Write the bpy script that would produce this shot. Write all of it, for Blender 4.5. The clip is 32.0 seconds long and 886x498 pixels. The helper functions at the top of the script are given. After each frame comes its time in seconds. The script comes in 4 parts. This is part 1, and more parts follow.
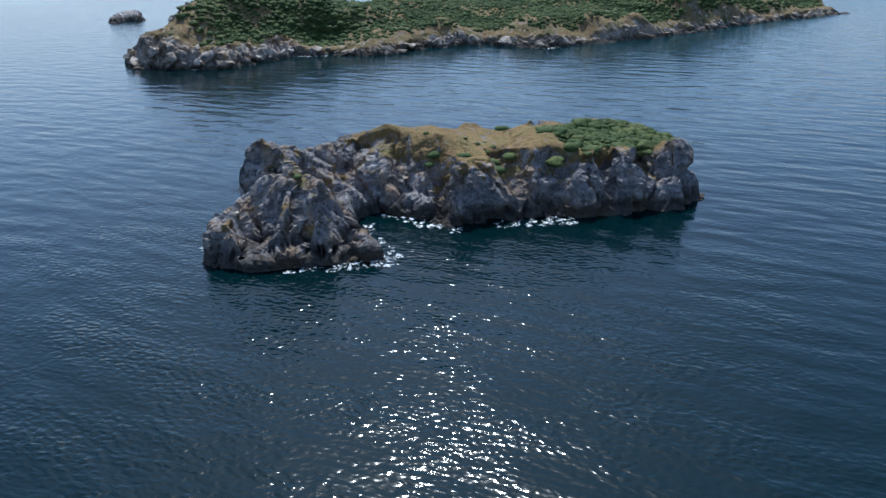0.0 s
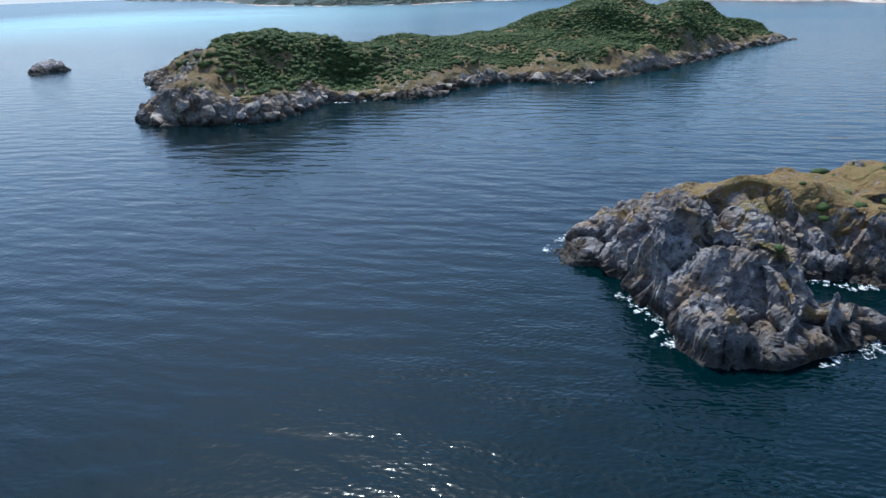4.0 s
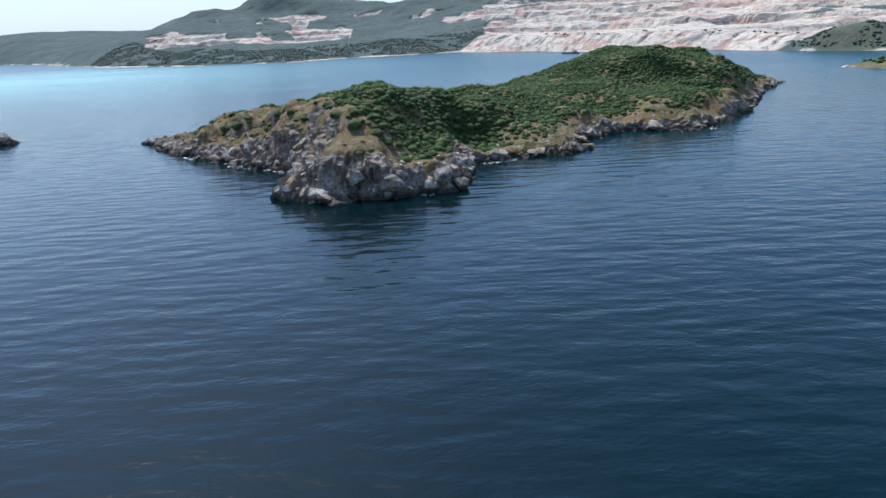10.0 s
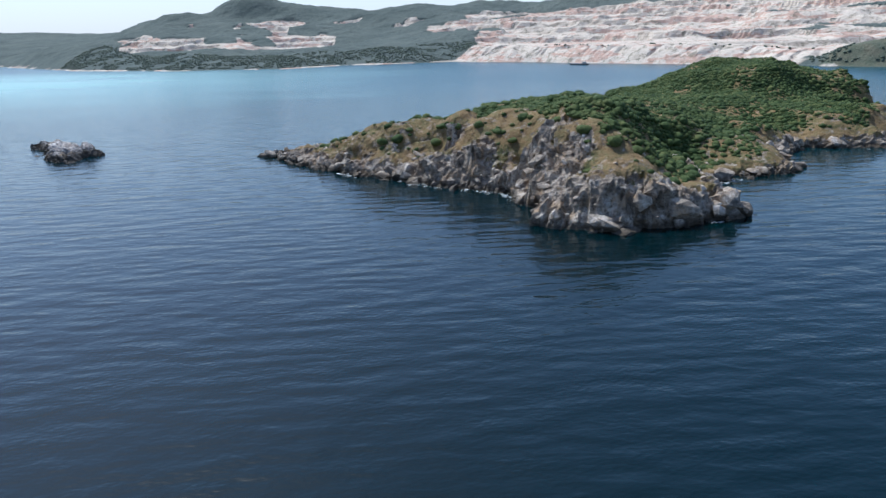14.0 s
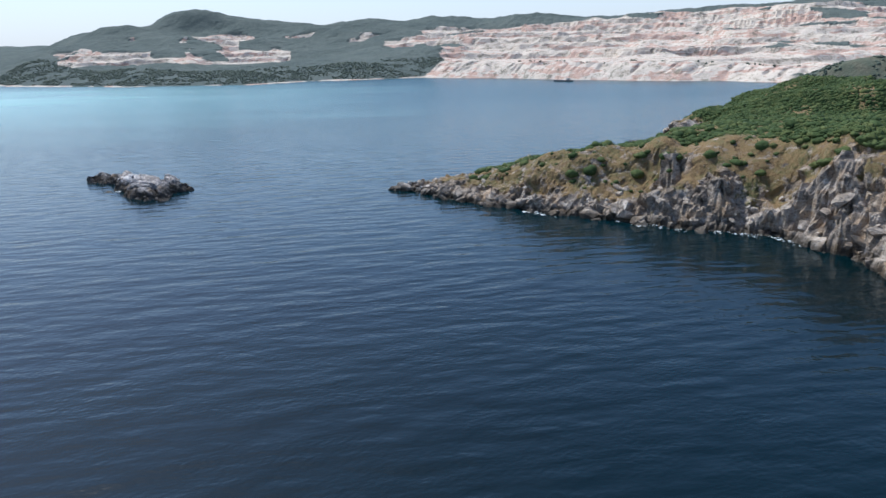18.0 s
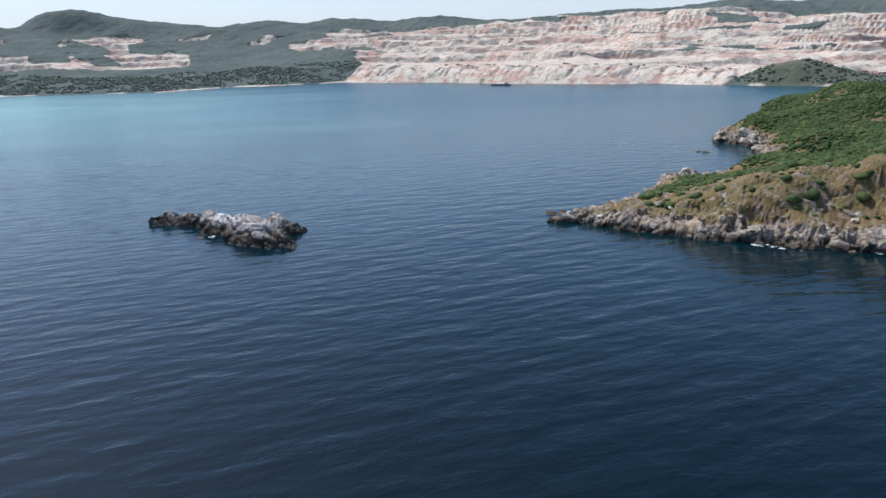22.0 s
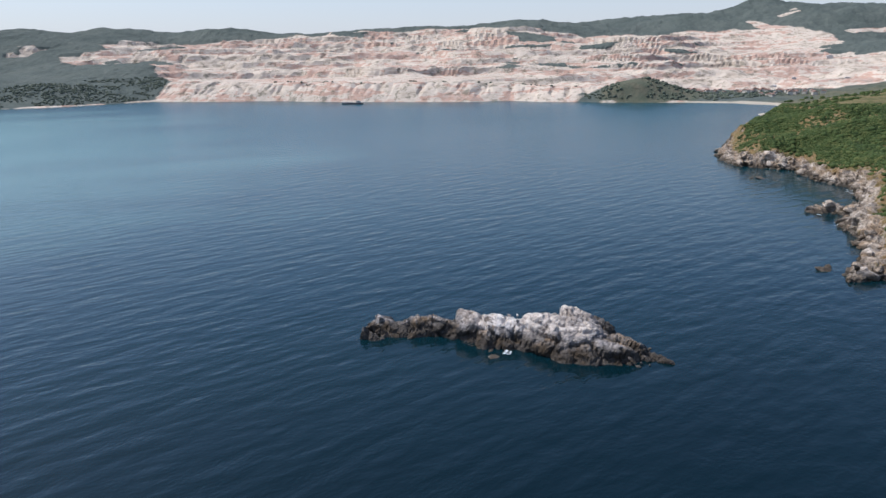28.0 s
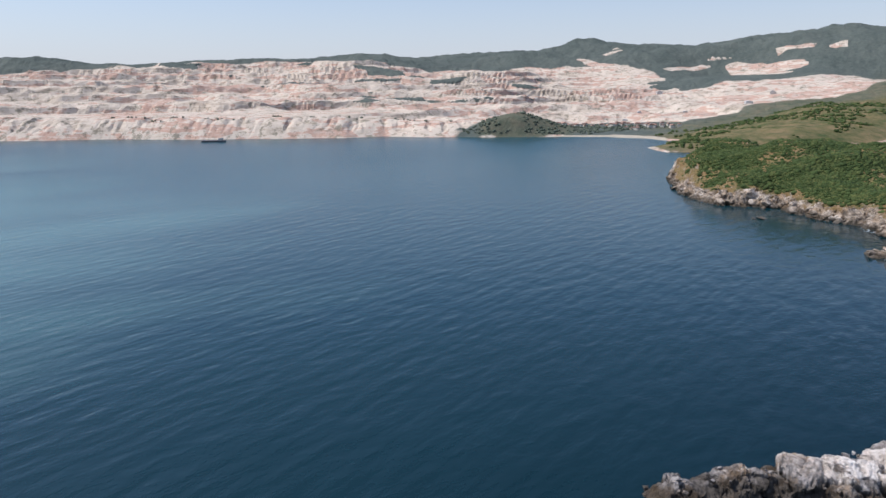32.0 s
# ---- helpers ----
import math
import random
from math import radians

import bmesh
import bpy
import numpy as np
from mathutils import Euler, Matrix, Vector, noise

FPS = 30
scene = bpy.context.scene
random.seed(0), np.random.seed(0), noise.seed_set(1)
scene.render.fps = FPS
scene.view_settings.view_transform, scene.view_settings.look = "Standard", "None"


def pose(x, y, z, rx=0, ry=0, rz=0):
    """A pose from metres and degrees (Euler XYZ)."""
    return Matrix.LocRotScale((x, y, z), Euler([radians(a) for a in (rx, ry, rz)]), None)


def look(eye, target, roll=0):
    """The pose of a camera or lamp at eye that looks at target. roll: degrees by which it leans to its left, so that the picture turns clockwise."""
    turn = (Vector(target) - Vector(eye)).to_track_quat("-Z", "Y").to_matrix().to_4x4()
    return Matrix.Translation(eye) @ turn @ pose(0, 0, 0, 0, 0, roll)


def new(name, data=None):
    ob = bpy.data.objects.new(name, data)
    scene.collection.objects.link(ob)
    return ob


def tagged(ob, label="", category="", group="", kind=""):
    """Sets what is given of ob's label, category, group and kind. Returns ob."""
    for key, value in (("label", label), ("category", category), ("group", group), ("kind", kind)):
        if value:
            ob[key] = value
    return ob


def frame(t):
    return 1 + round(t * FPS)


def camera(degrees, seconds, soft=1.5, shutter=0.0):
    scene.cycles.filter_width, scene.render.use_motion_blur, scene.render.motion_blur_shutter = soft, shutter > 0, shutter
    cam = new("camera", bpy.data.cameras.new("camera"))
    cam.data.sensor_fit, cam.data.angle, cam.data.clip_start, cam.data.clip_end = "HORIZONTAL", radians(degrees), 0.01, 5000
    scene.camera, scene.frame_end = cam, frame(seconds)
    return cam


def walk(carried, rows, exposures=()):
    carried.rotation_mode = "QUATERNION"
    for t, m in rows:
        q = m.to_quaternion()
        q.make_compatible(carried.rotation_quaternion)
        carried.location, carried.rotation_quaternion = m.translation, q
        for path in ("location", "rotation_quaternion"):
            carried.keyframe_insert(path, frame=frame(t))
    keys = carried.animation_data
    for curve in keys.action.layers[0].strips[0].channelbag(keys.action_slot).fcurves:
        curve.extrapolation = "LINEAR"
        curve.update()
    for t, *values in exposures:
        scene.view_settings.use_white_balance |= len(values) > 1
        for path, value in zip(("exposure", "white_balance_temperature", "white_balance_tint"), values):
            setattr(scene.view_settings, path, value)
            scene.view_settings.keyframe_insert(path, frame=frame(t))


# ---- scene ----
cam = camera(64.83, 32.0)
PATH = [
    # seconds, x, y, z, heading to the left of +y, pitch, roll
    (0, 337.79, 50.87, 43.17, 43.06, -23.39, -1.63),
    (0.5, 329.14, 46.20, 42.98, 40.71, -23.27, -1.72),
    (1, 316.93, 39.82, 43.43, 38.34, -22.97, -1.79),
    (1.5, 308.06, 35.54, 43.55, 37.08, -22.60, -1.87),
    (2, 296.51, 30.64, 43.85, 35.52, -22.25, -2.01),
    (2.5, 287.43, 26.56, 44.50, 34.33, -22.00, -2.08),
    (3, 276.45, 22.57, 45.01, 33.01, -21.73, -2.20),
    (3.5, 266.13, 19.71, 45.24, 31.84, -21.44, -2.33),
    (4, 255.94, 17.16, 45.28, 30.68, -21.11, -2.38),
    (4.5, 244.93, 14.83, 45.56, 29.35, -20.76, -2.50),
    (6.5, 201.41, 8.97, 45.50, 24.29, -18.93, -2.62),
    (7, 190.03, 8.07, 44.97, 23.09, -18.43, -2.86),
    (7.5, 180.70, 7.69, 45.09, 22.11, -18.16, -2.88),
    (8, 168.78, 7.73, 45.14, 20.87, -17.92, -2.96),
    (8.5, 158.95, 7.63, 45.13, 19.55, -17.77, -2.90),
    (9, 146.61, 8.45, 44.96, 17.88, -17.60, -2.86),
    (9.5, 135.86, 8.78, 44.85, 16.78, -17.45, -2.88),
    (10, 125.56, 8.45, 44.98, 16.29, -17.39, -2.94),
    (10.5, 114.26, 7.94, 45.08, 15.69, -17.46, -2.80),
    (11, 102.91, 8.06, 45.11, 15.15, -17.53, -2.53),
    (11.5, 92.20, 8.12, 45.19, 14.60, -17.57, -2.31),
    (12, 81.35, 8.58, 45.56, 14.10, -17.51, -2.13),
    (12.5, 69.74, 9.64, 45.83, 13.67, -17.27, -2.14),
    (13, 58.02, 11.25, 46.16, 13.21, -17.13, -2.01),
    (13.5, 48.06, 13.21, 46.18, 12.79, -16.98, -1.87),
    (14, 35.38, 15.14, 46.53, 12.23, -16.81, -1.79),
    (14.5, 24.45, 16.98, 47.13, 11.76, -16.68, -1.75),
    (16.5, -20.91, 28.72, 48.23, 9.34, -16.05, -1.55),
    (17, -34.13, 32.79, 48.46, 8.29, -15.82, -1.42),
    (17.5, -44.40, 35.67, 48.70, 7.41, -15.81, -1.39),
    (18, -57.68, 39.95, 48.95, 6.21, -15.79, -1.43),
    (18.5, -69.09, 43.56, 49.37, 5.17, -15.79, -1.52),
    (19, -80.62, 47.34, 49.88, 4.14, -15.78, -1.54),
    (19.5, -93.34, 51.71, 50.32, 3.01, -15.82, -1.43),
    (20, -104.71, 55.94, 50.84, 2.04, -15.82, -1.47),
    (20.5, -117.27, 60.41, 51.63, 0.92, -15.81, -1.62),
    (21, -128.61, 65.25, 52.29, -0.25, -15.83, -1.68),
    (21.5, -140.13, 70.48, 53.01, -1.90, -15.86, -1.59),
    (22, -152.39, 76.67, 53.68, -3.71, -15.86, -1.56),
    (22.5, -164.53, 82.59, 54.59, -5.46, -15.83, -1.48),
    (23, -175.55, 88.37, 55.25, -6.95, -15.84, -1.48),
    (23.5, -187.52, 95.05, 56.11, -8.65, -15.87, -1.45),
    (24, -198.28, 101.77, 56.68, -10.17, -15.82, -1.45),
    (24.5, -210.02, 109.02, 57.56, -11.90, -15.80, -1.33),
    (26.5, -250.89, 141.43, 59.55, -18.27, -15.63, -1.17),
    (27, -259.57, 150.41, 59.81, -19.89, -15.51, -1.16),
    (27.5, -268.52, 160.46, 59.94, -21.66, -15.33, -1.13),
    (28, -276.43, 170.28, 60.07, -23.34, -15.19, -1.02),
    (28.5, -283.99, 181.37, 60.02, -25.06, -15.01, -1.00),
    (29, -290.59, 192.72, 59.99, -26.85, -14.79, -0.93),
    (29.5, -296.39, 203.34, 60.13, -28.64, -14.51, -0.83),
    (30, -301.62, 214.92, 60.14, -30.56, -14.07, -0.79),
    (30.5, -305.91, 225.70, 60.14, -32.35, -13.73, -0.71),
    (31, -309.02, 237.98, 59.66, -34.27, -13.35, -0.68),
    (31.5, -313.20, 248.30, 60.55, -36.10, -13.08, -0.67),
    (32, -317.43, 259.37, 61.84, -38.06, -12.79, -0.69),
]


def sight(x, y, z, heading, pitch, roll):
    """The camera's pose from its place and its angles in degrees."""
    h, p = radians(heading), radians(pitch)
    ahead = Vector((-math.sin(h) * math.cos(p), math.cos(h) * math.cos(p), math.sin(p)))
    eye = Vector((x, y, z))
    return look(eye, eye + 10 * ahead, roll)


walk(cam, [(t, sight(x, y, z, h, p, r)) for t, x, y, z, h, p, r in PATH],
     [(0.0, 0.46, 5500.0, 5.0), (20.0, 0.38, 5850.0, 7.0), (32.0, 0.18, 6250.0, 12.0)])

# ---- light ----
SUN_YAW, SUN_EL = 48.0, 57.0   # heading to the left of +y, and height, in degrees
world = bpy.data.worlds.new("sky")
scene.world = world
world.use_nodes = True
wt = world.node_tree
sky = wt.nodes.new("ShaderNodeTexSky")
sky.sky_type = "NISHITA"
sky.sun_disc = False
sky.sun_elevation = radians(SUN_EL)
sky.sun_rotation = radians(-SUN_YAW)
sky.air_density, sky.dust_density, sky.ozone_density = 1.0, 1.5, 4.2
wt.nodes["Background"].inputs["Strength"].default_value = 0.13
# summer haze whitens the sky towards the horizon
up = wt.nodes.new("ShaderNodeSeparateXYZ")
way = wt.nodes.new("ShaderNodeTexCoord")
wt.links.new(way.outputs["Generated"], up.inputs[0])
veil = wt.nodes.new("ShaderNodeMapRange")
veil.interpolation_type = "SMOOTHSTEP"
for key, v in (("From Min", -0.05), ("From Max", 0.28), ("To Min", 0.78), ("To Max", 0.0)):
    veil.inputs[key].default_value = v
wt.links.new(up.outputs[2], veil.inputs["Value"])
hazy = wt.nodes.new("ShaderNodeMix")
hazy.data_type = "RGBA"
hazy.inputs[7].default_value = (4.75, 4.95, 5.5, 1.0)
wt.links.new(veil.outputs[0], hazy.inputs[0])
wt.links.new(sky.outputs[0], hazy.inputs[6])
wt.links.new(hazy.outputs[2], wt.nodes["Background"].inputs["Color"])
sun_data = bpy.data.lights.new("sun", "SUN")
sun_data.energy, sun_data.angle, sun_data.color = 3.8, radians(0.53), (1.0, 0.96, 0.90)
sun = new("sun", sun_data)
a, b = radians(SUN_YAW), radians(SUN_EL)
sun_way = Vector((-math.sin(a) * math.cos(b), math.cos(a) * math.cos(b), math.sin(b)))
sun.matrix_world = look(sun_way * 300, (0, 0, 0))
scene.view_settings.exposure = 0.0

# ---- materials ----
def material(name, rough=0.9):
    m = bpy.data.materials.new(name)
    m.use_nodes = True
    t = m.node_tree
    p = t.nodes["Principled BSDF"]
    p.inputs["Roughness"].default_value = rough
    return m, t, p


def node(t, kind, inputs=None, operation="", attribute_name=""):
    n = t.nodes.new(kind)
    if operation:
        n.operation = operation
    if attribute_name:
        n.attribute_name = attribute_name
    for k, v in (inputs or {}).items():
        if hasattr(v, "is_output"):
            t.links.new(v, n.inputs[k])
        else:
            n.inputs[k].default_value = v
    return n


def coords(t, scale=(1, 1, 1), turn=0.0):
    g = node(t, "ShaderNodeNewGeometry")
    m = node(t, "ShaderNodeMapping", {"Vector": g.outputs["Position"], "Scale": scale, "Rotation": (0, 0, turn)})
    return m.outputs[0]


def crests(t, wide, deep, turn):
    """Coordinates drawn out along crests that run at an angle (radians) to the x axis."""
    g = node(t, "ShaderNodeNewGeometry")
    m = node(t, "ShaderNodeMapping", {"Vector": g.outputs["Position"], "Rotation": (0, 0, -turn)})
    return node(t, "ShaderNodeMapping", {"Vector": m.outputs[0], "Scale": (wide, deep, 1.0)}).outputs[0]


def grain(t, vec, scale, detail=4.0, rough=0.55, warp=0.0):
    return node(t, "ShaderNodeTexNoise", {"Vector": vec, "Scale": scale, "Detail": detail, "Roughness": rough, "Distortion": warp}).outputs["Fac"]


def ramp(t, fac, stops):
    r = node(t, "ShaderNodeValToRGB", {"Fac": fac})
    e = r.color_ramp.elements
    while len(e) < len(stops):
        e.new(0.5)
    for el, (pos, col) in zip(e, stops):
        el.position = pos
        el.color = (*col, 1.0) if len(col) == 3 else col
    return r.outputs["Color"]


def grey(t, fac, lo, hi):
    return node(t, "ShaderNodeMapRange", {"Value": fac, "From Min": lo, "From Max": hi, "To Min": 0.0, "To Max": 1.0}).outputs[0]


def mix(t, fac, a, b, kind="MIX"):
    n = t.nodes.new("ShaderNodeMix")
    n.data_type, n.blend_type = "RGBA", kind
    for i, v in ((0, fac), (6, a), (7, b)):
        if hasattr(v, "is_output"):
            t.links.new(v, n.inputs[i])
        else:
            n.inputs[i].default_value = v if i == 0 else ((*v, 1.0) if len(v) == 3 else v)
    return n.outputs[2]


def calc(t, op, a, b=0.0):
    return node(t, "ShaderNodeMath", {0: a, 1: b}, operation=op).outputs[0]


def bump(t, p, height, strength, dist):
    n = node(t, "ShaderNodeBump", {"Height": height, "Strength": strength, "Distance": dist})
    t.links.new(n.outputs[0], p.inputs["Normal"])
    return n


def sea_material():
    m, t, p = material("sea_water", 0.06)
    v = coords(t)
    xyz = node(t, "ShaderNodeSeparateXYZ", {"Vector": v})
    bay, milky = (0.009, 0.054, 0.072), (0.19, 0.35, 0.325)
    wob = grain(t, coords(t, (0.6, 1.6, 1.0), 0.3), 0.004, 4.0)
    # greener water round the islet, deeper blue to the west
    deep = mix(t, grey(t, xyz.outputs[0], -200.0, 150.0), (0.0005, 0.0046, 0.0074), (0.0, 0.0078, 0.0096))
    # a pale silty marble plume in the north-west bay, partly painted sky reflection
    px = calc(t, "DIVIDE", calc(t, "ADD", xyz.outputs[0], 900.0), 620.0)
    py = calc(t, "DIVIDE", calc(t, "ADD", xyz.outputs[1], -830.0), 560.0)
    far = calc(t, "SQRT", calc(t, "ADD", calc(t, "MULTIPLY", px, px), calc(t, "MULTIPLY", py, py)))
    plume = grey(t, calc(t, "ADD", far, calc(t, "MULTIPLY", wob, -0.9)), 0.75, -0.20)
    # water paled northwards up the bay, grazing sky reflection put into its colour
    far_sheen = grey(t, calc(t, "ADD", xyz.outputs[1], calc(t, "MULTIPLY", wob, 160.0)), 260.0, 800.0)
    t.links.new(mix(t, plume, mix(t, far_sheen, deep, bay), milky), p.inputs["Base Color"])
    p.inputs["IOR"].default_value = 1.33
    p.inputs["Specular IOR Level"].default_value = 0.42
    # the breeze roughens the open bay; it is smoother in the lee of the islands
    breeze = grey(t, calc(t, "ADD", xyz.outputs[1], calc(t, "MULTIPLY", calc(t, "SUBTRACT", wob, 0.5), 200.0)), 300.0, 800.0)
    t.links.new(calc(t, "ADD", calc(t, "MULTIPLY", breeze, 0.14), 0.12), p.inputs["Roughness"])
    swell = grain(t, crests(t, 0.6, 1.7, 0.30), 0.13, 1.0, 0.4)
    chop = grain(t, crests(t, 0.75, 1.45, 0.20), 0.30, 1.0, 0.4, 0.3)
    ripple = grain(t, crests(t, 0.8, 1.3, 0.4), 1.25, 0.6, 0.5, 0.3)
    # cat's-paws: the small ripples come and go in patches
    gust = grey(t, grain(t, crests(t, 0.7, 1.4, 0.1), 0.09, 3.0), 0.38, 0.62)
    lee = node(t, "ShaderNodeVectorMath", {0: v, 1: (278.0, 84.0, 0.0)}, operation="DISTANCE").outputs["Value"]
    gust = calc(t, "MULTIPLY", calc(t, "ADD", calc(t, "MULTIPLY", gust, 0.65), 0.35), calc(t, "ADD", grey(t, lee, 80.0, 20.0), 0.32))
    small = calc(t, "MULTIPLY", calc(t, "MULTIPLY", ripple, 0.165), calc(t, "ADD", calc(t, "MULTIPLY", gust, 1.05), 0.03))
    h = calc(t, "ADD", calc(t, "MULTIPLY", swell, 0.38), calc(t, "ADD", calc(t, "MULTIPLY", chop, 0.13), small))
    bump(t, p, calc(t, "MULTIPLY", h, calc(t, "SUBTRACT", 1.0, calc(t, "MULTIPLY", breeze, 0.65))), 1.0, 1.0)
    return m


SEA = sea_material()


def cover(t, name):
    return node(t, "ShaderNodeAttribute", attribute_name=name).outputs["Fac"]


def rock_tone(t, v, rocks, bleach=0.65):
    big, mid, fine = grain(t, v, 0.06, 4.0), grain(t, v, 0.35, 6.0, 0.68), grain(t, v, 1.6, 6.0, 0.68)
    # beds dip to one side, so tone runs in slanting ribs
    beds = grain(t, node(t, "ShaderNodeMapping", {"Vector": v, "Rotation": (0.5, 0.35, 0.0), "Scale": (0.35, 0.35, 1.3)}).outputs[0], 0.8, 5.0, 0.65, 0.4)
    tone = calc(t, "ADD", calc(t, "MULTIPLY", big, 0.25), calc(t, "ADD", calc(t, "MULTIPLY", mid, 0.4), calc(t, "MULTIPLY", beds, 0.35)))
    col = ramp(t, tone, rocks)
    # bleached patches of bare stone, then rust and lichen
    pale = grey(t, grain(t, v, 0.16, 6.0, 0.72, 0.3), 0.52, 0.60)
    col = mix(t, calc(t, "MULTIPLY", pale, bleach), col, rocks[-1][1])
    rust = grey(t, grain(t, node(t, "ShaderNodeMapping", {"Vector": v, "Location": (31.0, 7.0, 3.0)}).outputs[0], 0.18, 6.0, 0.7), 0.50, 0.62)
    col = mix(t, calc(t, "MULTIPLY", rust, 0.75), col, (0.34, 0.225, 0.13))
    stain = grey(t, grain(t, v, 0.28, 5.0, 0.65, 0.5), 0.46, 0.38)
    col = mix(t, calc(t, "MULTIPLY", stain, 0.6), col, (0.075, 0.068, 0.066))
    cracks = grey(t, fine, 0.36, 0.46)
    col = mix(t, cracks, mix(t, 0.75, col, (0.03, 0.027, 0.025)), col)
    return col, mid, fine


def wet_foot(t, col, reach=0.0):
    """Rock is dark with weed and water up to the reach of the waves."""
    g = node(t, "ShaderNodeNewGeometry")
    z = node(t, "ShaderNodeSeparateXYZ", {"Vector": g.outputs["Position"]}).outputs[2]
    wob = grain(t, g.outputs["Position"], 0.5, 3.0)
    dry = grey(t, calc(t, "ADD", z, calc(t, "MULTIPLY", wob, -3.0)), reach - 0.9, reach + 0.9)
    return mix(t, dry, mix(t, 0.82, col, (0.030, 0.023, 0.015)), col)


def land_material(name, rocks, soils, reach=0.0, bleach=0.65):
    """Bare rock, with dry grass and soil where the cover says so."""
    m, t, p = material(name, 0.95)
    p.inputs["Specular IOR Level"].default_value = 0.2
    v = coords(t)
    rock, mid, fine = rock_tone(t, v, rocks, bleach)
    green = ramp(t, grain(t, v, 0.7, 5.0, 0.7), [(0.35, (0.030, 0.045, 0.016)), (0.5, (0.060, 0.080, 0.025)), (0.65, (0.13, 0.125, 0.042))])
    soil = ramp(t, calc(t, "ADD", calc(t, "MULTIPLY", grain(t, v, 0.12, 4.0), 0.5), calc(t, "MULTIPLY", grain(t, v, 0.9, 5.0, 0.7), 0.5)), soils)
    turf = grey(t, calc(t, "ADD", cover(t, "turf"), calc(t, "MULTIPLY", calc(t, "SUBTRACT", mid, 0.5), 2.6)), 0.40, 0.60)
    soil = mix(t, grey(t, calc(t, "ADD", cover(t, "green"), calc(t, "MULTIPLY", calc(t, "SUBTRACT", mid, 0.5), 0.8)), 0.25, 0.6), soil, green)
    t.links.new(wet_foot(t, mix(t, turf, rock, soil), reach), p.inputs["Base Color"])
    bump(t, p, calc(t, "ADD", calc(t, "MULTIPLY", mid, 1.2), calc(t, "MULTIPLY", fine, 0.7)), 1.0, 0.9)
    return m


GREYS = [(0.36, (0.10, 0.09, 0.085)), (0.45, (0.25, 0.225, 0.21)), (0.54, (0.40, 0.36, 0.335)), (0.64, (0.62, 0.56, 0.53))]
PALES = [(0.34, (0.16, 0.13, 0.11)), (0.44, (0.40, 0.34, 0.295)), (0.54, (0.62, 0.545, 0.485)), (0.66, (0.80, 0.74, 0.69))]
DRY = [(0.35, (0.11, 0.075, 0.035)), (0.48, (0.24, 0.155, 0.065)), (0.6, (0.20, 0.155, 0.06)), (0.72, (0.11, 0.11, 0.04))]
LUSH = [(0.35, (0.10, 0.068, 0.034)), (0.45, (0.225, 0.145, 0.068)), (0.54, (0.175, 0.135, 0.06)), (0.62, (0.085, 0.088, 0.034))]
TANS = [(0.36, (0.095, 0.075, 0.058)), (0.45, (0.24, 0.19, 0.145)), (0.54, (0.42, 0.345, 0.275)), (0.64, (0.68, 0.60, 0.52))]
SLATES = [(0.36, (0.075, 0.067, 0.064)), (0.45, (0.19, 0.172, 0.165)), (0.54, (0.33, 0.30, 0.285)), (0.64, (0.54, 0.49, 0.46))]
ISLAND = land_material("island_ground", TANS, LUSH, 0.2, 0.45)
ISLET = land_material("islet_ground", SLATES, DRY, 0.8, 0.35)
# the skerry's wet band reaches higher, so shaded sides are darkened in colour too
SKERRY = land_material("skerry_rock", GREYS, PALES, 1.5, 0.25)


def boulder_material(name, rocks, reach=0.0):
    m, t, p = material(name, 0.92)
    p.inputs["Specular IOR Level"].default_value = 0.25
    v = coords(t)
    rock, mid, fine = rock_tone(t, v, rocks)
    own = node(t, "ShaderNodeObjectInfo").outputs["Random"]
    rock = mix(t, calc(t, "MULTIPLY", own, 0.4), rock, mix(t, 0.5, rock, (0.06, 0.055, 0.05)))
    t.links.new(wet_foot(t, rock, reach), p.inputs["Base Color"])
    bump(t, p, calc(t, "ADD", calc(t, "MULTIPLY", mid, 0.9), calc(t, "MULTIPLY", fine, 0.4)), 0.9, 0.7)
    return m


BOULDER = boulder_material("boulder_stone", TANS, 0.2)
# skerry boulders get the same raised dark band, painted shade over wet rock
PALE_BOULDER = boulder_material("pale_boulder_stone", GREYS, 1.6)


def leaf_material(name, a, b, c):
    m, t, p = material(name, 0.8)
    p.inputs["Specular IOR Level"].default_value = 0.1
    g = node(t, "ShaderNodeNewGeometry")
    patch = grain(t, g.outputs["Position"], 0.22, 4.0, 0.6)
    tone = calc(t, "ADD", calc(t, "MULTIPLY", g.outputs["Random Per Island"], 0.18), calc(t, "ADD", calc(t, "MULTIPLY", patch, 0.72), 0.05))
    t.links.new(ramp(t, tone, [(0.30, a), (0.5, b), (0.70, c)]), p.inputs["Base Color"])
    return m


LEAF = leaf_material("maquis_leaves", (0.026, 0.044, 0.015), (0.052, 0.077, 0.025), (0.108, 0.118, 0.040))


def foam_material():
    m, t, p = material("sea_foam", 0.6)
    v = coords(t)
    p.inputs["Base Color"].default_value = (0.82, 0.84, 0.85, 1)
    lace = grey(t, grain(t, v, 1.1, 8.0, 0.75, 1.2), 0.50, 0.62)
    t.links.new(lace, p.inputs["Alpha"])
    return m


FOAM = foam_material()


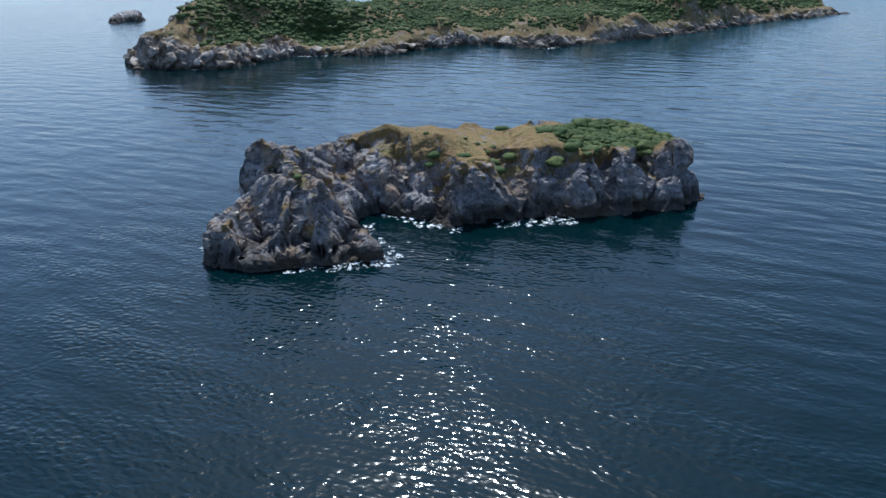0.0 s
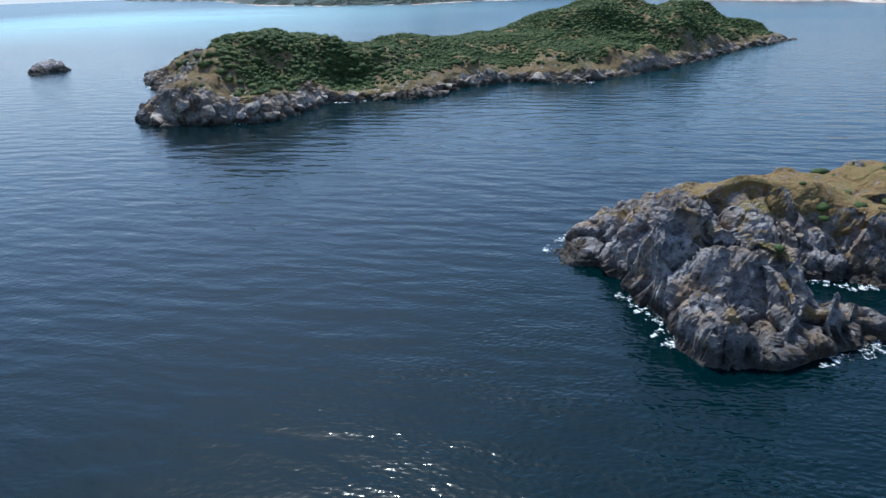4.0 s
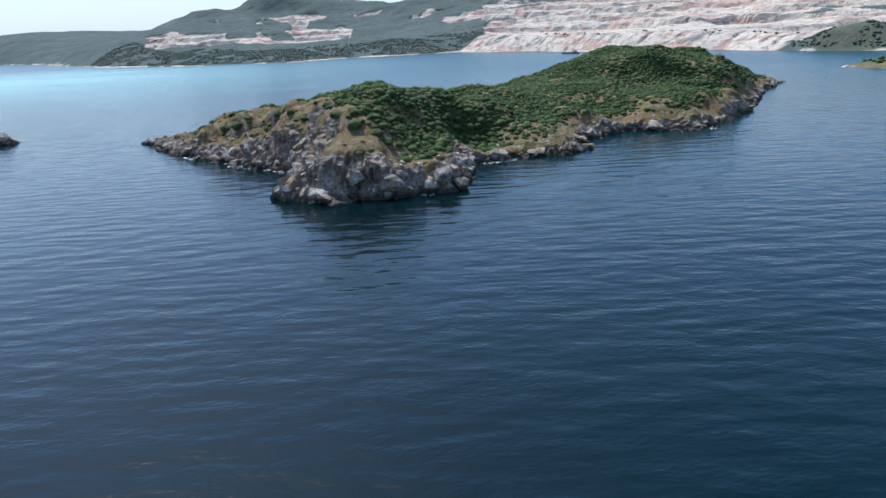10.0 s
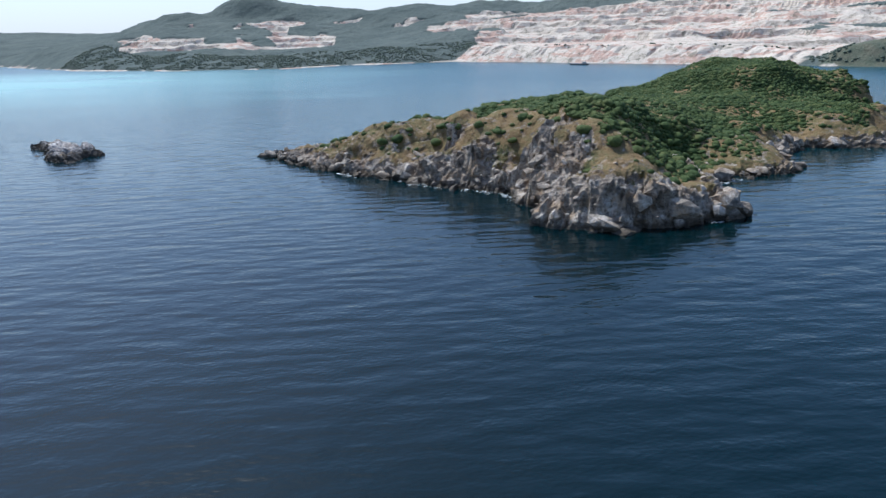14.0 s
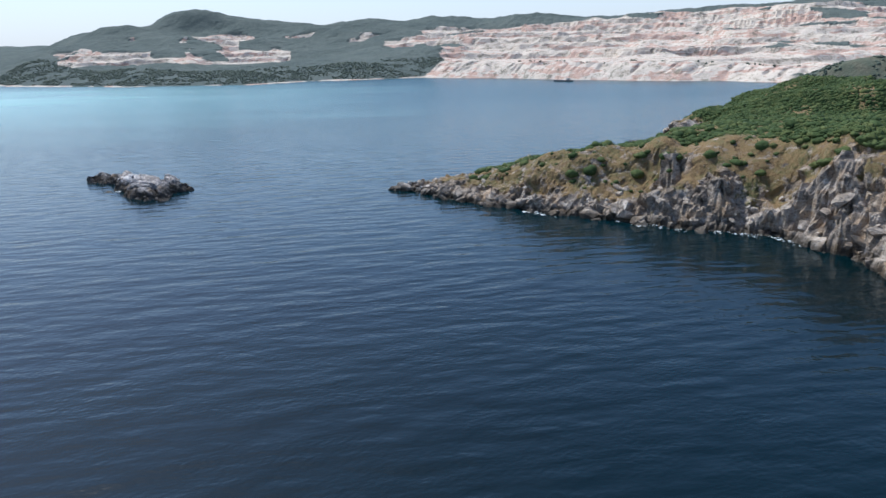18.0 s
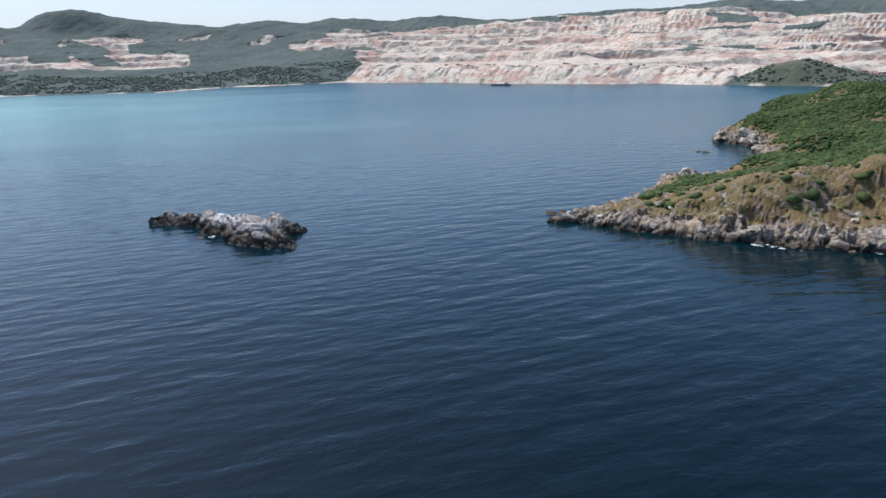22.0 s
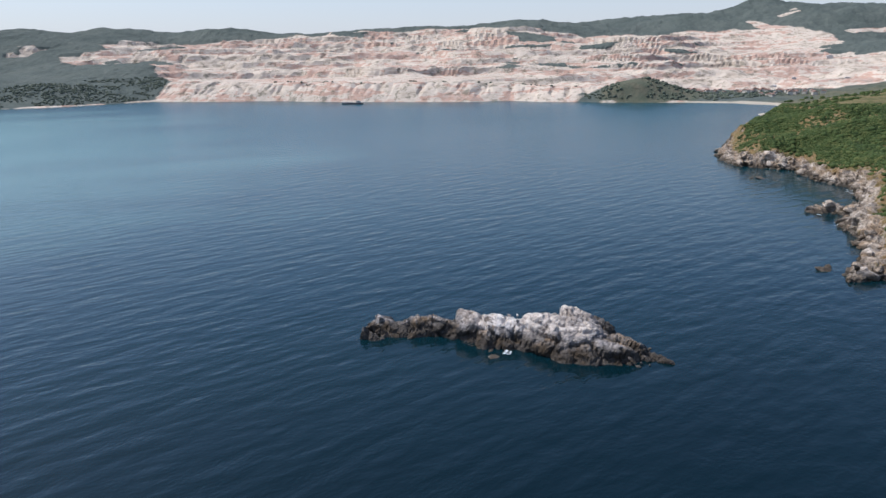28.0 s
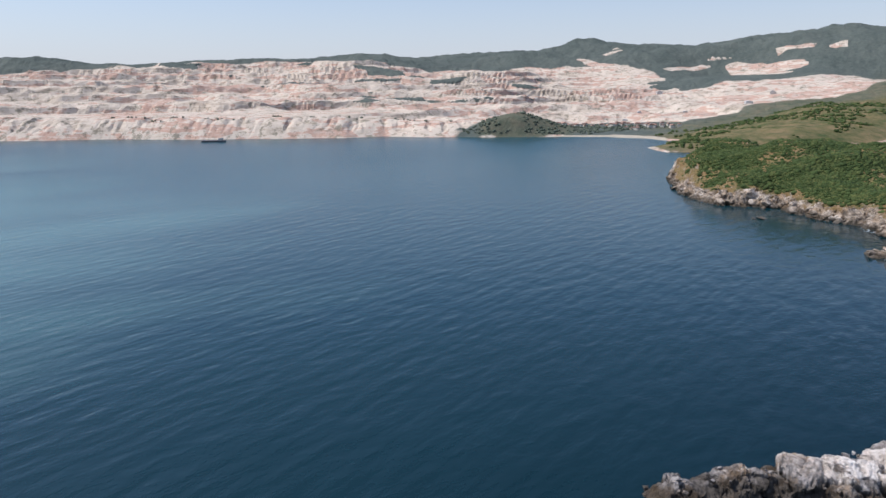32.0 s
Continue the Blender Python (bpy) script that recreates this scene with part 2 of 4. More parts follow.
def mainland_material():
    m, t, p = material("mainland_ground", 0.95)
    p.inputs["Specular IOR Level"].default_value = 0.1
    v = coords(t)
    # seams of marble lie nearly level, so colour runs in bands along the benches
    seams = grain(t, coords(t, (0.010, 0.010, 0.11)), 1.0, 5.0, 0.62, 0.3)
    heaps = grain(t, v, 0.045, 6.0, 0.7)
    tone = calc(t, "ADD", calc(t, "MULTIPLY", seams, 0.42), calc(t, "ADD", calc(t, "MULTIPLY", heaps, 0.30), calc(t, "MULTIPLY", grain(t, v, 0.008, 3.0), 0.28)))
    spoil = ramp(t, tone, [(0.35, (0.18, 0.15, 0.125)), (0.41, (0.40, 0.33, 0.265)), (0.465, (0.51, 0.43, 0.35)), (0.505, (0.57, 0.495, 0.415)), (0.54, (0.44, 0.28, 0.215)), (0.60, (0.49, 0.385, 0.32)), (0.68, (0.23, 0.20, 0.18))])
    specks = grey(t, grain(t, v, 0.06, 6.0, 0.8), 0.53, 0.60)
    spoil = mix(t, calc(t, "MULTIPLY", specks, 0.7), spoil, (0.13, 0.12, 0.085))
    # woods greyed and lifted in colour to stand in for distant haze
    hazed_wood = ramp(t, calc(t, "ADD", calc(t, "MULTIPLY", grain(t, v, 0.012, 3.0), 0.45), calc(t, "MULTIPLY", grain(t, v, 0.13, 5.0, 0.7), 0.55)),
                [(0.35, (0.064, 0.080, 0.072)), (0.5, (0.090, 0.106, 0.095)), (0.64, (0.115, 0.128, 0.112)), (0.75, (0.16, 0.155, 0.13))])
    bare = grey(t, calc(t, "ADD", cover(t, "spoil"), calc(t, "MULTIPLY", calc(t, "SUBTRACT", grain(t, v, 0.03, 6.0, 0.68), 0.5), 1.1)), 0.42, 0.55)
    heath = ramp(t, grain(t, v, 0.05, 5.0, 0.65), [(0.35, (0.06, 0.08, 0.03)), (0.5, (0.13, 0.115, 0.055)), (0.65, (0.20, 0.15, 0.08))])
    green = mix(t, cover(t, "heath"), hazed_wood, heath)
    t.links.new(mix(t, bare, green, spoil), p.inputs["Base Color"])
    bump(t, p, grain(t, v, 0.09, 6.0, 0.7), 0.6, 4.5)
    return m


MAIN = mainland_material()


def tinted(name, col, rough=0.85, scale=0.8, spread=0.35):
    m, t, p = material(name, rough)
    n = grain(t, coords(t), scale, 5.0, 0.6)
    own = node(t, "ShaderNodeObjectInfo").outputs["Random"]
    lo, hi = tuple(c * (1 - spread) for c in col), tuple(min(0.9, c * (1 + spread)) for c in col)
    base = ramp(t, n, [(0.35, lo), (0.65, hi)])
    t.links.new(mix(t, calc(t, "MULTIPLY", own, 0.3), base, lo), p.inputs["Base Color"])
    return m


PLASTER = tinted("house_plaster", (0.62, 0.56, 0.48))
TILES = tinted("roof_tiles", (0.33, 0.20, 0.15))
SHEET = tinted("shed_sheet_metal", (0.50, 0.48, 0.46), 0.8)
SAND = tinted("beach_sand", (0.38, 0.33, 0.255), 0.95, 0.2, 0.15)
RUST = tinted("barge_steel", (0.10, 0.09, 0.09), 0.6)
BARK = tinted("bark", (0.10, 0.075, 0.055))

# ---- shapes of the land ----
def hashed(ix, iy, seed):
    n = (ix * 374761393 + iy * 668265263 + seed * 1442695041) & 0xFFFFFFFF
    n = ((n ^ (n >> 13)) * 1274126177) & 0xFFFFFFFF
    return ((n ^ (n >> 16)) & 0xFFFF) / 65535.0


def value(x, y, seed):
    fx, fy = np.floor(x), np.floor(y)
    ix, iy = fx.astype(np.int64), fy.astype(np.int64)
    u, v = x - fx, y - fy
    u, v = u * u * u * (u * (6 * u - 15) + 10), v * v * v * (v * (6 * v - 15) + 10)
    a, b = hashed(ix, iy, seed), hashed(ix + 1, iy, seed)
    c, d = hashed(ix, iy + 1, seed), hashed(ix + 1, iy + 1, seed)
    return (a + (b - a) * u) * (1 - v) + (c + (d - c) * u) * v


def fbm(x, y, size, octaves=4, seed=1, gain=0.5):
    """Smooth noise from -1 to 1; size is that of its largest lumps, in metres."""
    out, amp, total = 0.0, 1.0, 0.0
    for k in range(octaves):
        out = out + amp * (2 * value(x / size + 17.3 * k, y / size - 9.1 * k, seed + k) - 1)
        total, amp, size = total + amp, amp * gain, size / 2.03
    return out / total


def crags(x, y, size, octaves=3, seed=1):
    """Ridged noise from 0 to 1, sharp along its crests."""
    out, amp, total = 0.0, 1.0, 0.0
    for k in range(octaves):
        out = out + amp * (1 - abs(2 * value(x / size + 5.7 * k, y / size + 3.3 * k, seed + k) - 1))
        total, amp, size = total + amp, amp * 0.5, size / 2.1
    return out / total


def blocks(x, y, z, size, seed):
    """Rough blocks that space falls into: a face height for each, from about -1 to 1 and tilted its own way, and the nearness of joints."""
    px, py, pz = x / size, y / size, z / size
    ix, iy, iz = (np.floor(v).astype(np.int64) for v in (px, py, pz))
    best, second, pick, lean = np.full(x.shape, 9.0), np.full(x.shape, 9.0), np.zeros(x.shape), np.zeros(x.shape)
    for a in (-1, 0, 1):
        for b in (-1, 0, 1):
            for c in (-1, 0, 1):
                jx, jy, jz = ix + a, iy + b, iz + c
                r = [hashed(jx + 131 * jz, jy - 57 * jz, seed + 7 * k) for k in range(7)]
                ox, oy, oz = px - jx - r[0], py - jy - r[1], pz - jz - r[2]
                d = ox * ox + oy * oy + oz * oz
                nearer = d < best
                second = np.where(nearer, best, np.minimum(second, d))
                pick = np.where(nearer, r[3], pick)
                lean = np.where(nearer, (r[4] - 0.5) * ox + (r[5] - 0.5) * oy + (r[6] - 0.5) * oz, lean)
                best = np.minimum(best, d)
    return 1.5 * pick - 0.75 + 2.4 * lean, np.exp(-16 * (np.sqrt(second) - np.sqrt(best)))


def inside(x, y, outline):
    """Distance from a closed outline, positive inside it."""
    best, odd = np.full(x.shape, 1e9), np.zeros(x.shape, bool)
    for (ax, ay), (bx, by) in zip(outline, outline[1:] + outline[:1]):
        ex, ey = bx - ax, by - ay
        k = np.clip(((x - ax) * ex + (y - ay) * ey) / (ex * ex + ey * ey), 0, 1)
        best = np.minimum(best, np.hypot(x - ax - k * ex, y - ay - k * ey))
        cross = (ay > y) != (by > y)
        odd ^= cross & (x < ax + ex * (y - ay) / (ey if ey else 1e-9))
    return np.where(odd, best, -best)


def beside(x, y, line):
    """Distance from an open line, and how far along it, from 0 to 1."""
    best, along = np.full(x.shape, 1e9), np.zeros(x.shape)
    for n, ((ax, ay), (bx, by)) in enumerate(zip(line, line[1:])):
        ex, ey = bx - ax, by - ay
        k = np.clip(((x - ax) * ex + (y - ay) * ey) / (ex * ex + ey * ey), 0, 1)
        d = np.hypot(x - ax - k * ex, y - ay - k * ey)
        along = np.where(d < best, (n + k) / (len(line) - 1), along)
        best = np.minimum(best, d)
    return best, along


def smooth(v, lo, hi):
    u = np.clip((v - lo) / (hi - lo), 0, 1)
    return u * u * (3 - 2 * u)


def blend(x, y, knots, col, soft=6.0):
    """A smooth field through knots (x, y, ...): the value in the given column."""
    top, low = 0.0, 0.0
    for k in knots:
        w = 1.0 / ((x - k[0]) ** 2 + (y - k[1]) ** 2 + soft ** 2) ** 1.7
        top, low = top + w * k[col], low + w
    return top / low


def mesh_of(name, co, faces, mat, soft=False, **fields):
    """A mesh from arrays; all faces have the same number of corners."""
    me = bpy.data.meshes.new(name)
    co, faces = np.asarray(co, np.float32), np.asarray(faces, np.int32)
    me.vertices.add(len(co))
    me.vertices.foreach_set("co", co.ravel())
    me.loops.add(faces.size)
    me.loops.foreach_set("vertex_index", faces.ravel())
    me.polygons.add(len(faces))
    me.polygons.foreach_set("loop_start", np.arange(0, faces.size, faces.shape[1], dtype=np.int32))
    for key, values in fields.items():
        me.attributes.new(key, "FLOAT", "POINT").data.foreach_set("value", np.asarray(values, np.float32).ravel())
    me.materials.append(mat)
    me.update(calc_edges=True)
    if soft:
        me.shade_smooth()
    else:
        me.shade_flat()
    return me


def sheet(name, xs, ys, height, keep, mat, shape=None, **fields):
    """Ground over a grid, where keep says so; shape moves its points, fields give cover by place and height."""
    x, y = np.meshgrid(xs, ys)
    z = height(x, y)
    ok = keep(x, y, z)
    extra = {k: fn(x, y, z) for k, fn in fields.items()}
    px, py, pz = shape(x, y, z) if shape else (x, y, z)
    n, w = x.shape
    i = np.arange(n * w).reshape(n, w)
    quad = np.stack([i[:-1, :-1], i[:-1, 1:], i[1:, 1:], i[1:, :-1]], -1).reshape(-1, 4)
    quad = quad[ok.ravel()[quad].any(1)]
    used, faces = np.unique(quad, return_inverse=True)
    co = np.stack([px.ravel(), py.ravel(), pz.ravel()], -1)[used]
    me = mesh_of(name, co, faces.reshape(-1, 4), mat, **{k: v.ravel()[used] for k, v in extra.items()})
    return new(name, me)


def slope_of(height, x, y, e=0.6):
    gx = (height(x + e, y) - height(x - e, y)) / (2 * e)
    gy = (height(x, y + e) - height(x, y - e)) / (2 * e)
    return gx, gy


def rugged(height, rocky, sizes, seed):
    """Moves the points of bare rock out and in by blocks, so that faces break into ledges and joints."""
    def shape(x, y, z):
        gx, gy = slope_of(height, x, y)
        g = np.sqrt(gx * gx + gy * gy + 1)
        nx, ny, nz = -gx / g, -gy / g, 1 / g
        push = 0.0
        for n, (size, amount) in enumerate(sizes):
            r, joint = blocks(x + 0.35 * z, y - 0.2 * z, z * 1.1, size, seed + 31 * n)
            push = push + amount * (r - 0.8 * joint)
        push = push * rocky(x, y, z, g)
        return x + nx * push, y + ny * push, z + nz * push
    return shape


# Outlines at the waterline.
ISLE = [(-104, 292), (-96, 288), (-88, 282), (-73, 266), (-59, 258), (-45, 249), (-25, 242), (-6, 231), (10, 225), (20, 208), (22, 189), (41, 184), (58, 190), (75, 201),
        (74, 222), (72, 243), (83, 253), (104, 263), (105, 296), (121, 316), (152, 320), (176, 378), (199, 483), (219, 543), (195, 568), (158, 576), (105, 545), (60, 507), (35, 482),
        (27, 460), (38, 434), (22, 404), (22, 388), (-8, 362), (-24, 352), (-34, 363), (-40, 358), (-31, 345), (-51, 337), (-56, 328), (-72, 312), (-90, 300)]
# x, y, height of the ground, width of the slope up from the water
WEST_KNOTS = [(-92, 291, 1.5, 2.5), (-81, 292, 4.1, 4), (-70, 284, 4.1, 6), (-59, 280, 11.3, 8), (-46, 271, 14.4, 10), (-60, 300, 8.4, 10), (-27, 280, 15.9, 12), (-20, 258, 12.4, 12), (-4, 268, 20, 12), (10, 262, 23.3, 9),
              (3, 241, 18, 6), (11, 234, 10, 9), (27, 258, 29.3, 9), (26, 226, 30, 8), (30, 200, 11.2, 4), (40, 214, 21.3, 7), (58, 208, 6.8, 7), (62, 228, 11, 9), (44, 275, 24.9, 10), (68, 262, 2, 10), (15, 285, 22.4, 10),
              (36, 240, 26.9, 7.5), (20, 275, 22.2, 9.5), (-40, 290, 12.8, 10), (35, 215, 28.5, 6.6), (48, 203, 16.9, 6.6)]
MIDDLE_KNOTS = [(52, 330, 19.1, 14), (85, 285, 9.1, 10), (60, 290, 18.2, 12), (-5, 310, 14.6, 12), (-25, 325, 1.5, 10), (20, 345, 8.5, 14), (60, 395, 15.6, 14), (130, 370, 12.3, 12), (105, 330, 6.7, 11), (90, 380, 15.1, 14),
                (135, 345, 12.7, 12), (30, 375, 16.9, 13), (45, 300, 13.4, 11), (90, 310, 11.2, 11), (165, 350, 14.7, 12.6), (0, 345, 10.8, 13)]
DOME_KNOTS = [(55, 425, 15.8, 11), (95, 435, 26, 15), (105, 455, 32.5, 16), (128, 452, 30.4, 16), (158, 470, 23, 16), (190, 490, 11.7, 14), (60, 465, 15.2, 10), (90, 500, 21.7, 10), (150, 400, 13.5, 15), (150, 530, 27, 14),
              (200, 530, 6.2, 12), (35, 420, 12.1, 11.6), (45, 480, 8.6, 10), (75, 525, 2.5, 11), (120, 555, 17, 13), (185, 550, 13.9, 12.5), (212, 545, 8.5, 12), (120, 420, 29.3, 15), (150, 440, 26.2, 15.5), (185, 455, 18.2, 15)]
ISLE_KNOTS = WEST_KNOTS + MIDDLE_KNOTS + DOME_KNOTS
RIDGE = [(-104, 293), (-84, 297), (-60, 289), (-27, 276), (0, 268), (14, 258), (22, 240), (32, 218), (48, 208), (75, 208)]


# bare knobs of grey rock that stand out of the western face: x, y, radius, height
BUTTRESS = [(-1, 238, 6.5, 13), (-11, 254, 6, 17), (25, 221, 4.5, 15), (21, 211, 4, 10), (30, 207, 6, 11), (-52, 258, 3.5, 5)]


def isle_shore(x, y):
    return inside(x, y, ISLE) + 2.2 * fbm(x, y, 15, 3, 3) + 1.1 * fbm(x, y, 5, 2, 4)


def isle_height(x, y):
    d = isle_shore(x, y)
    top, k = blend(x, y, ISLE_KNOTS, 2, 7), blend(x, y, ISLE_KNOTS, 3, 7)
    face = smooth(5 - x, 0, 15) * smooth(300 - y, 0, 20)
    k, top = k * (1 + 0.5 * face) * (1 + 0.75 * fbm(x, y, 17, 2, 8)), top * (1 + 0.17 * face)
    rise = 1 - np.exp(-(np.maximum(d, 0) / k) ** 1.15)
    z = top * rise * (1 + 0.10 * fbm(x, y, 22, 3, 9))
    z = z + (crags(x, y, 12, 3, 5) - 0.55) * (2.4 + 2.2 * smooth(y, 380, 420) * smooth(110 - x, 0, 40)) * np.exp(-np.maximum(d - 7, 0) / 8) * smooth(d, 0, 4)
    # gullies that run down the western face
    west = smooth(60 - x, 0, 40) * smooth(300 - y, 0, 30)
    z = z - 1.6 * west * smooth(crags(x, y, 19, 2, 41), 0.72, 0.95) * smooth(d, 2, 8) * smooth(22 - d, 0, 10)
    # a low shelf of ledges along the water
    for cx, cy, wide, high in BUTTRESS:
        off = np.hypot(x - cx, y - cy) + 1.6 * fbm(x, y, 5, 2, 57)
        z = np.where(d > 0, np.maximum(z, high * smooth(wide - off, 0, 3.5) * smooth(d, 0.2, 1.2)), z)
    shelf = np.minimum(z, 1.2 + 1.6 * crags(x, y, 6, 2, 47))
    crag = sum(smooth(wide + 1 - np.hypot(x - cx, y - cy), 0, 2) for cx, cy, wide, high in BUTTRESS)
    z = np.where(d < 3.5, shelf + (z - shelf) * np.maximum(smooth(d, 1.6, 3.6), np.minimum(crag, 1)), z)
    return np.where(d > 0, z + 0.25, np.maximum(d * 0.9, -4))


def isle_turf(x, y, z):
    d = isle_shore(x, y)
    gx, gy = slope_of(isle_height, x, y)
    steep = np.sqrt(gx * gx + gy * gy)
    line, _ = beside(x, y, RIDGE)
    head = smooth(56 - x, 0, 16) * smooth(236 - y, 0, 14)
    knob = sum(smooth(wide + 1.5 - np.hypot(x - cx, y - cy), 0, 2.5) for cx, cy, wide, high in BUTTRESS)
    edge = 2.5 * (1 - smooth(x, 60, 75) * smooth(y, 235, 250))
    bare = 0.06 * smooth(-x, 0, 25)
    return smooth(d, 1.5 + edge, 6 + 1.6 * edge) * (1 - 0.4 * smooth(steep, 1.3, 2.6)) * (1 - 0.75 * head * (1 - smooth(z, 7, 15))) * (1 - 0.75 * np.minimum(knob, 1)) * (0.62 - bare + (0.3 + bare) * smooth(isle_thick(x, y), 0.1, 0.4)) + 0.1


def isle_rocky(x, y, z, g):
    return smooth(z, -1, 1.0) * (0.15 + 0.85 * (1 - smooth(isle_turf(x, y, z), 0.4, 0.75)))


NEAR = [(245, 97), (249, 98), (254, 101), (260, 108), (265, 115), (259, 118), (252, 121), (249, 124), (249, 130), (256, 131), (265, 131), (272, 141), (277, 147), (286, 157), (291, 163),
        (290, 173), (282, 182), (270, 180), (256, 170), (243, 161), (231, 156), (221, 149), (217, 141), (216, 133), (215, 125), (218, 119), (224, 122), (228.5, 117), (232.5, 112), (236.5, 107.5), (241, 100.5)]
TOWER_KNOTS = [(236.5, 113.5, 15.1, 0.5), (232.5, 118.5, 10.3, 0.5), (240.5, 111, 14.1, 0.5), (246, 100, 4.9, 1.2), (250, 103, 6.3, 1.2), (257, 108, 7.6, 1.3), (262, 113, 3.7, 1.3), (250, 109, 10.1, 1.3), (244, 112, 14.2, 0.9), (238, 118, 10.8, 1.3),
               (233, 123, 10.8, 2), (246, 118, 5.5, 2), (219, 122, 0.8, 1), (224, 127, 0.8, 1.6), (219, 136, 3.6, 1.6), (223, 145, 4, 2)]
CROWN_KNOTS = [(230, 150, 7.3, 2), (230, 132, 7.9, 2.5), (238, 128, 11.1, 2), (244, 136, 12.4, 2.5), (251, 142, 11.4, 2.5), (256, 136, 8.1, 3), (262, 140, 8.8, 2.5), (257, 152, 8.1, 2.5), (265, 157, 10.8, 2), (272, 158, 8.7, 1.5),
               (274, 166, 9.4, 1.8), (282, 171, 9, 2.2), (287, 168, 9.8, 2), (280, 160, 9.6, 1.8), (285, 162, 5.4, 1.8), (266, 172, 11.4, 3)]
NEAR_KNOTS = TOWER_KNOTS + CROWN_KNOTS
# steep cuts into the islet: line up from the water, floor at its foot and head, slope of its sides, greatest depth
CUTS = [([(274, 141), (267, 144), (261, 147.5), (256, 152.5)], 0.2, 10.5, 1.5, 9.0), ([(278, 146), (273, 148.8), (270, 152)], 0.2, 9.5, 1.8, 5.5), ([(284, 152), (279.7, 155.5), (276, 161)], 0.2, 9.5, 2.0, 5.0),
        ([(288, 156), (283, 161.5), (279.5, 166)], 0.2, 9.0, 1.8, 5.5), ([(253, 130), (247, 132), (242, 136)], 0.2, 11.0, 1.5, 5.0), ([(261, 132.5), (257.5, 137), (254, 141)], 0.2, 10.0, 1.7, 4.0)]
CUTS += [([(254, 126), (247, 127), (241, 128.5), (235, 126.5), (229, 122)], 0.2, 7.5, 0.9, 12.0), ([(254, 97.5), (250.5, 103), (246, 106.5), (239.5, 106)], 0.1, 0.8, 1.7, 12.0), ([(258.5, 101.5), (254, 107.5), (249, 112)], 0.4, 10.0, 2.0, 3.5),
        ([(226, 116.5), (230.5, 121), (233, 126)], 0.2, 6.0, 1.3, 5.0), ([(239, 102), (242.5, 108), (242.5, 114)], 0.2, 11.0, 2.2, 3.5)]
# dry grass slopes down from the crown towards the inlet
APRON = [(243, 133.5), (250, 141), (259.2, 147), (266, 152), (269, 150), (268.3, 145.6), (265.1, 139.4), (262.9, 136.5), (255.1, 136.2), (248, 134.5)]


def near_shore(x, y):
    return inside(x, y, NEAR) + 0.9 * fbm(x, y, 7, 3, 13) + 0.4 * fbm(x, y, 2.5, 2, 14)


def near_height(x, y):
    d = near_shore(x, y)
    top, k = 1.07 * blend(x, y, NEAR_KNOTS, 2, 2.2), 0.5 + blend(x, y, NEAR_KNOTS, 3, 2.2)
    rise = 1 - np.exp(-(np.maximum(d, 0) / k) ** 1.5)
    z = top * rise * (1 + 0.07 * fbm(x, y, 9, 3, 19)) + (crags(x, y, 8, 2, 15) - 0.55) * 1.3 * smooth(d, 0, 2) * np.exp(-np.maximum(d - 5, 0) / 6)
    # steep gullies in the bay's wall, slanting down to the water
    u, v = 0.8 * x + 0.6 * y, -0.6 * x + 0.8 * y
    z = z - 3.8 * smooth(crags(u, 0.25 * v, 11, 1, 51), 0.78, 0.99) * smooth(d, 0.5, 2.5) * smooth(10 - d, 0, 5)
    for line, foot, head, side, most in CUTS:
        off, along = beside(x + 0.8 * fbm(x, y, 4, 2, 55), y + 0.8 * fbm(x, y, 4, 2, 56), line)
        z = z - np.clip(z - (foot + (head - foot) * along + side * off), 0, most)
    return np.where(d > 0, np.maximum(z, 0.1) + 0.2, np.maximum(d * 0.9, -3))


def near_turf(x, y, z):
    d = near_shore(x, y)
    gx, gy = slope_of(near_height, x, y, 1.2)
    steep = np.sqrt(gx * gx + gy * gy)
    top = smooth(d, 3, 8) * smooth(z, 6, 10) * (1 - 0.8 * smooth(steep, 0.6, 1.3)) * (0.34 + 0.4 * smooth(x + y, 365, 385))
    top = np.maximum(top, 0.46 * smooth(inside(x, y, APRON) + 0.8 * fbm(x, y, 4, 2, 58), -1.2, 0.8))
    ledge = 0.28 * smooth(d, 1.5, 3.5) * smooth(z, 2.5, 5) * (1 - smooth(steep, 0.7, 1.5))
    return np.maximum(top, ledge) + 0.13


def near_rocky(x, y, z, g):
    return smooth(z, -1, 1.0) * (0.15 + 0.85 * (1 - smooth(near_turf(x, y, z), 0.4, 0.7)))


ROCK = [(-237, 311), (-230, 308), (-223, 306), (-218, 303), (-214, 294), (-207, 291), (-203, 281), (-193, 274), (-183, 271), (-180, 276), (-187, 285), (-180, 294), (-186, 299), (-198, 300), (-210, 306),
        (-222, 314), (-232, 318)]
ROCK_KNOTS = [(-233, 313, 4.7, 0.8), (-230, 313, 4.0, 0.8), (-227.5, 311.5, 1.0, 0.8), (-223, 310, 4.8, 0.9), (-217, 306, 4.9, 0.9), (-211, 302, 5.0, 1.0), (-205, 297, 5.9, 1.2), (-199, 293, 5.7, 1.6), (-197, 285, 4.6, 1.8),
              (-191, 280, 3.4, 1.6), (-185, 275, 1.8, 1.4), (-186, 295, 3.6, 1.2), (-192, 296, 5.2, 1.2)]


def rock_shore(x, y):
    return inside(x, y, ROCK) + 0.55 * fbm(x, y, 5, 3, 23)


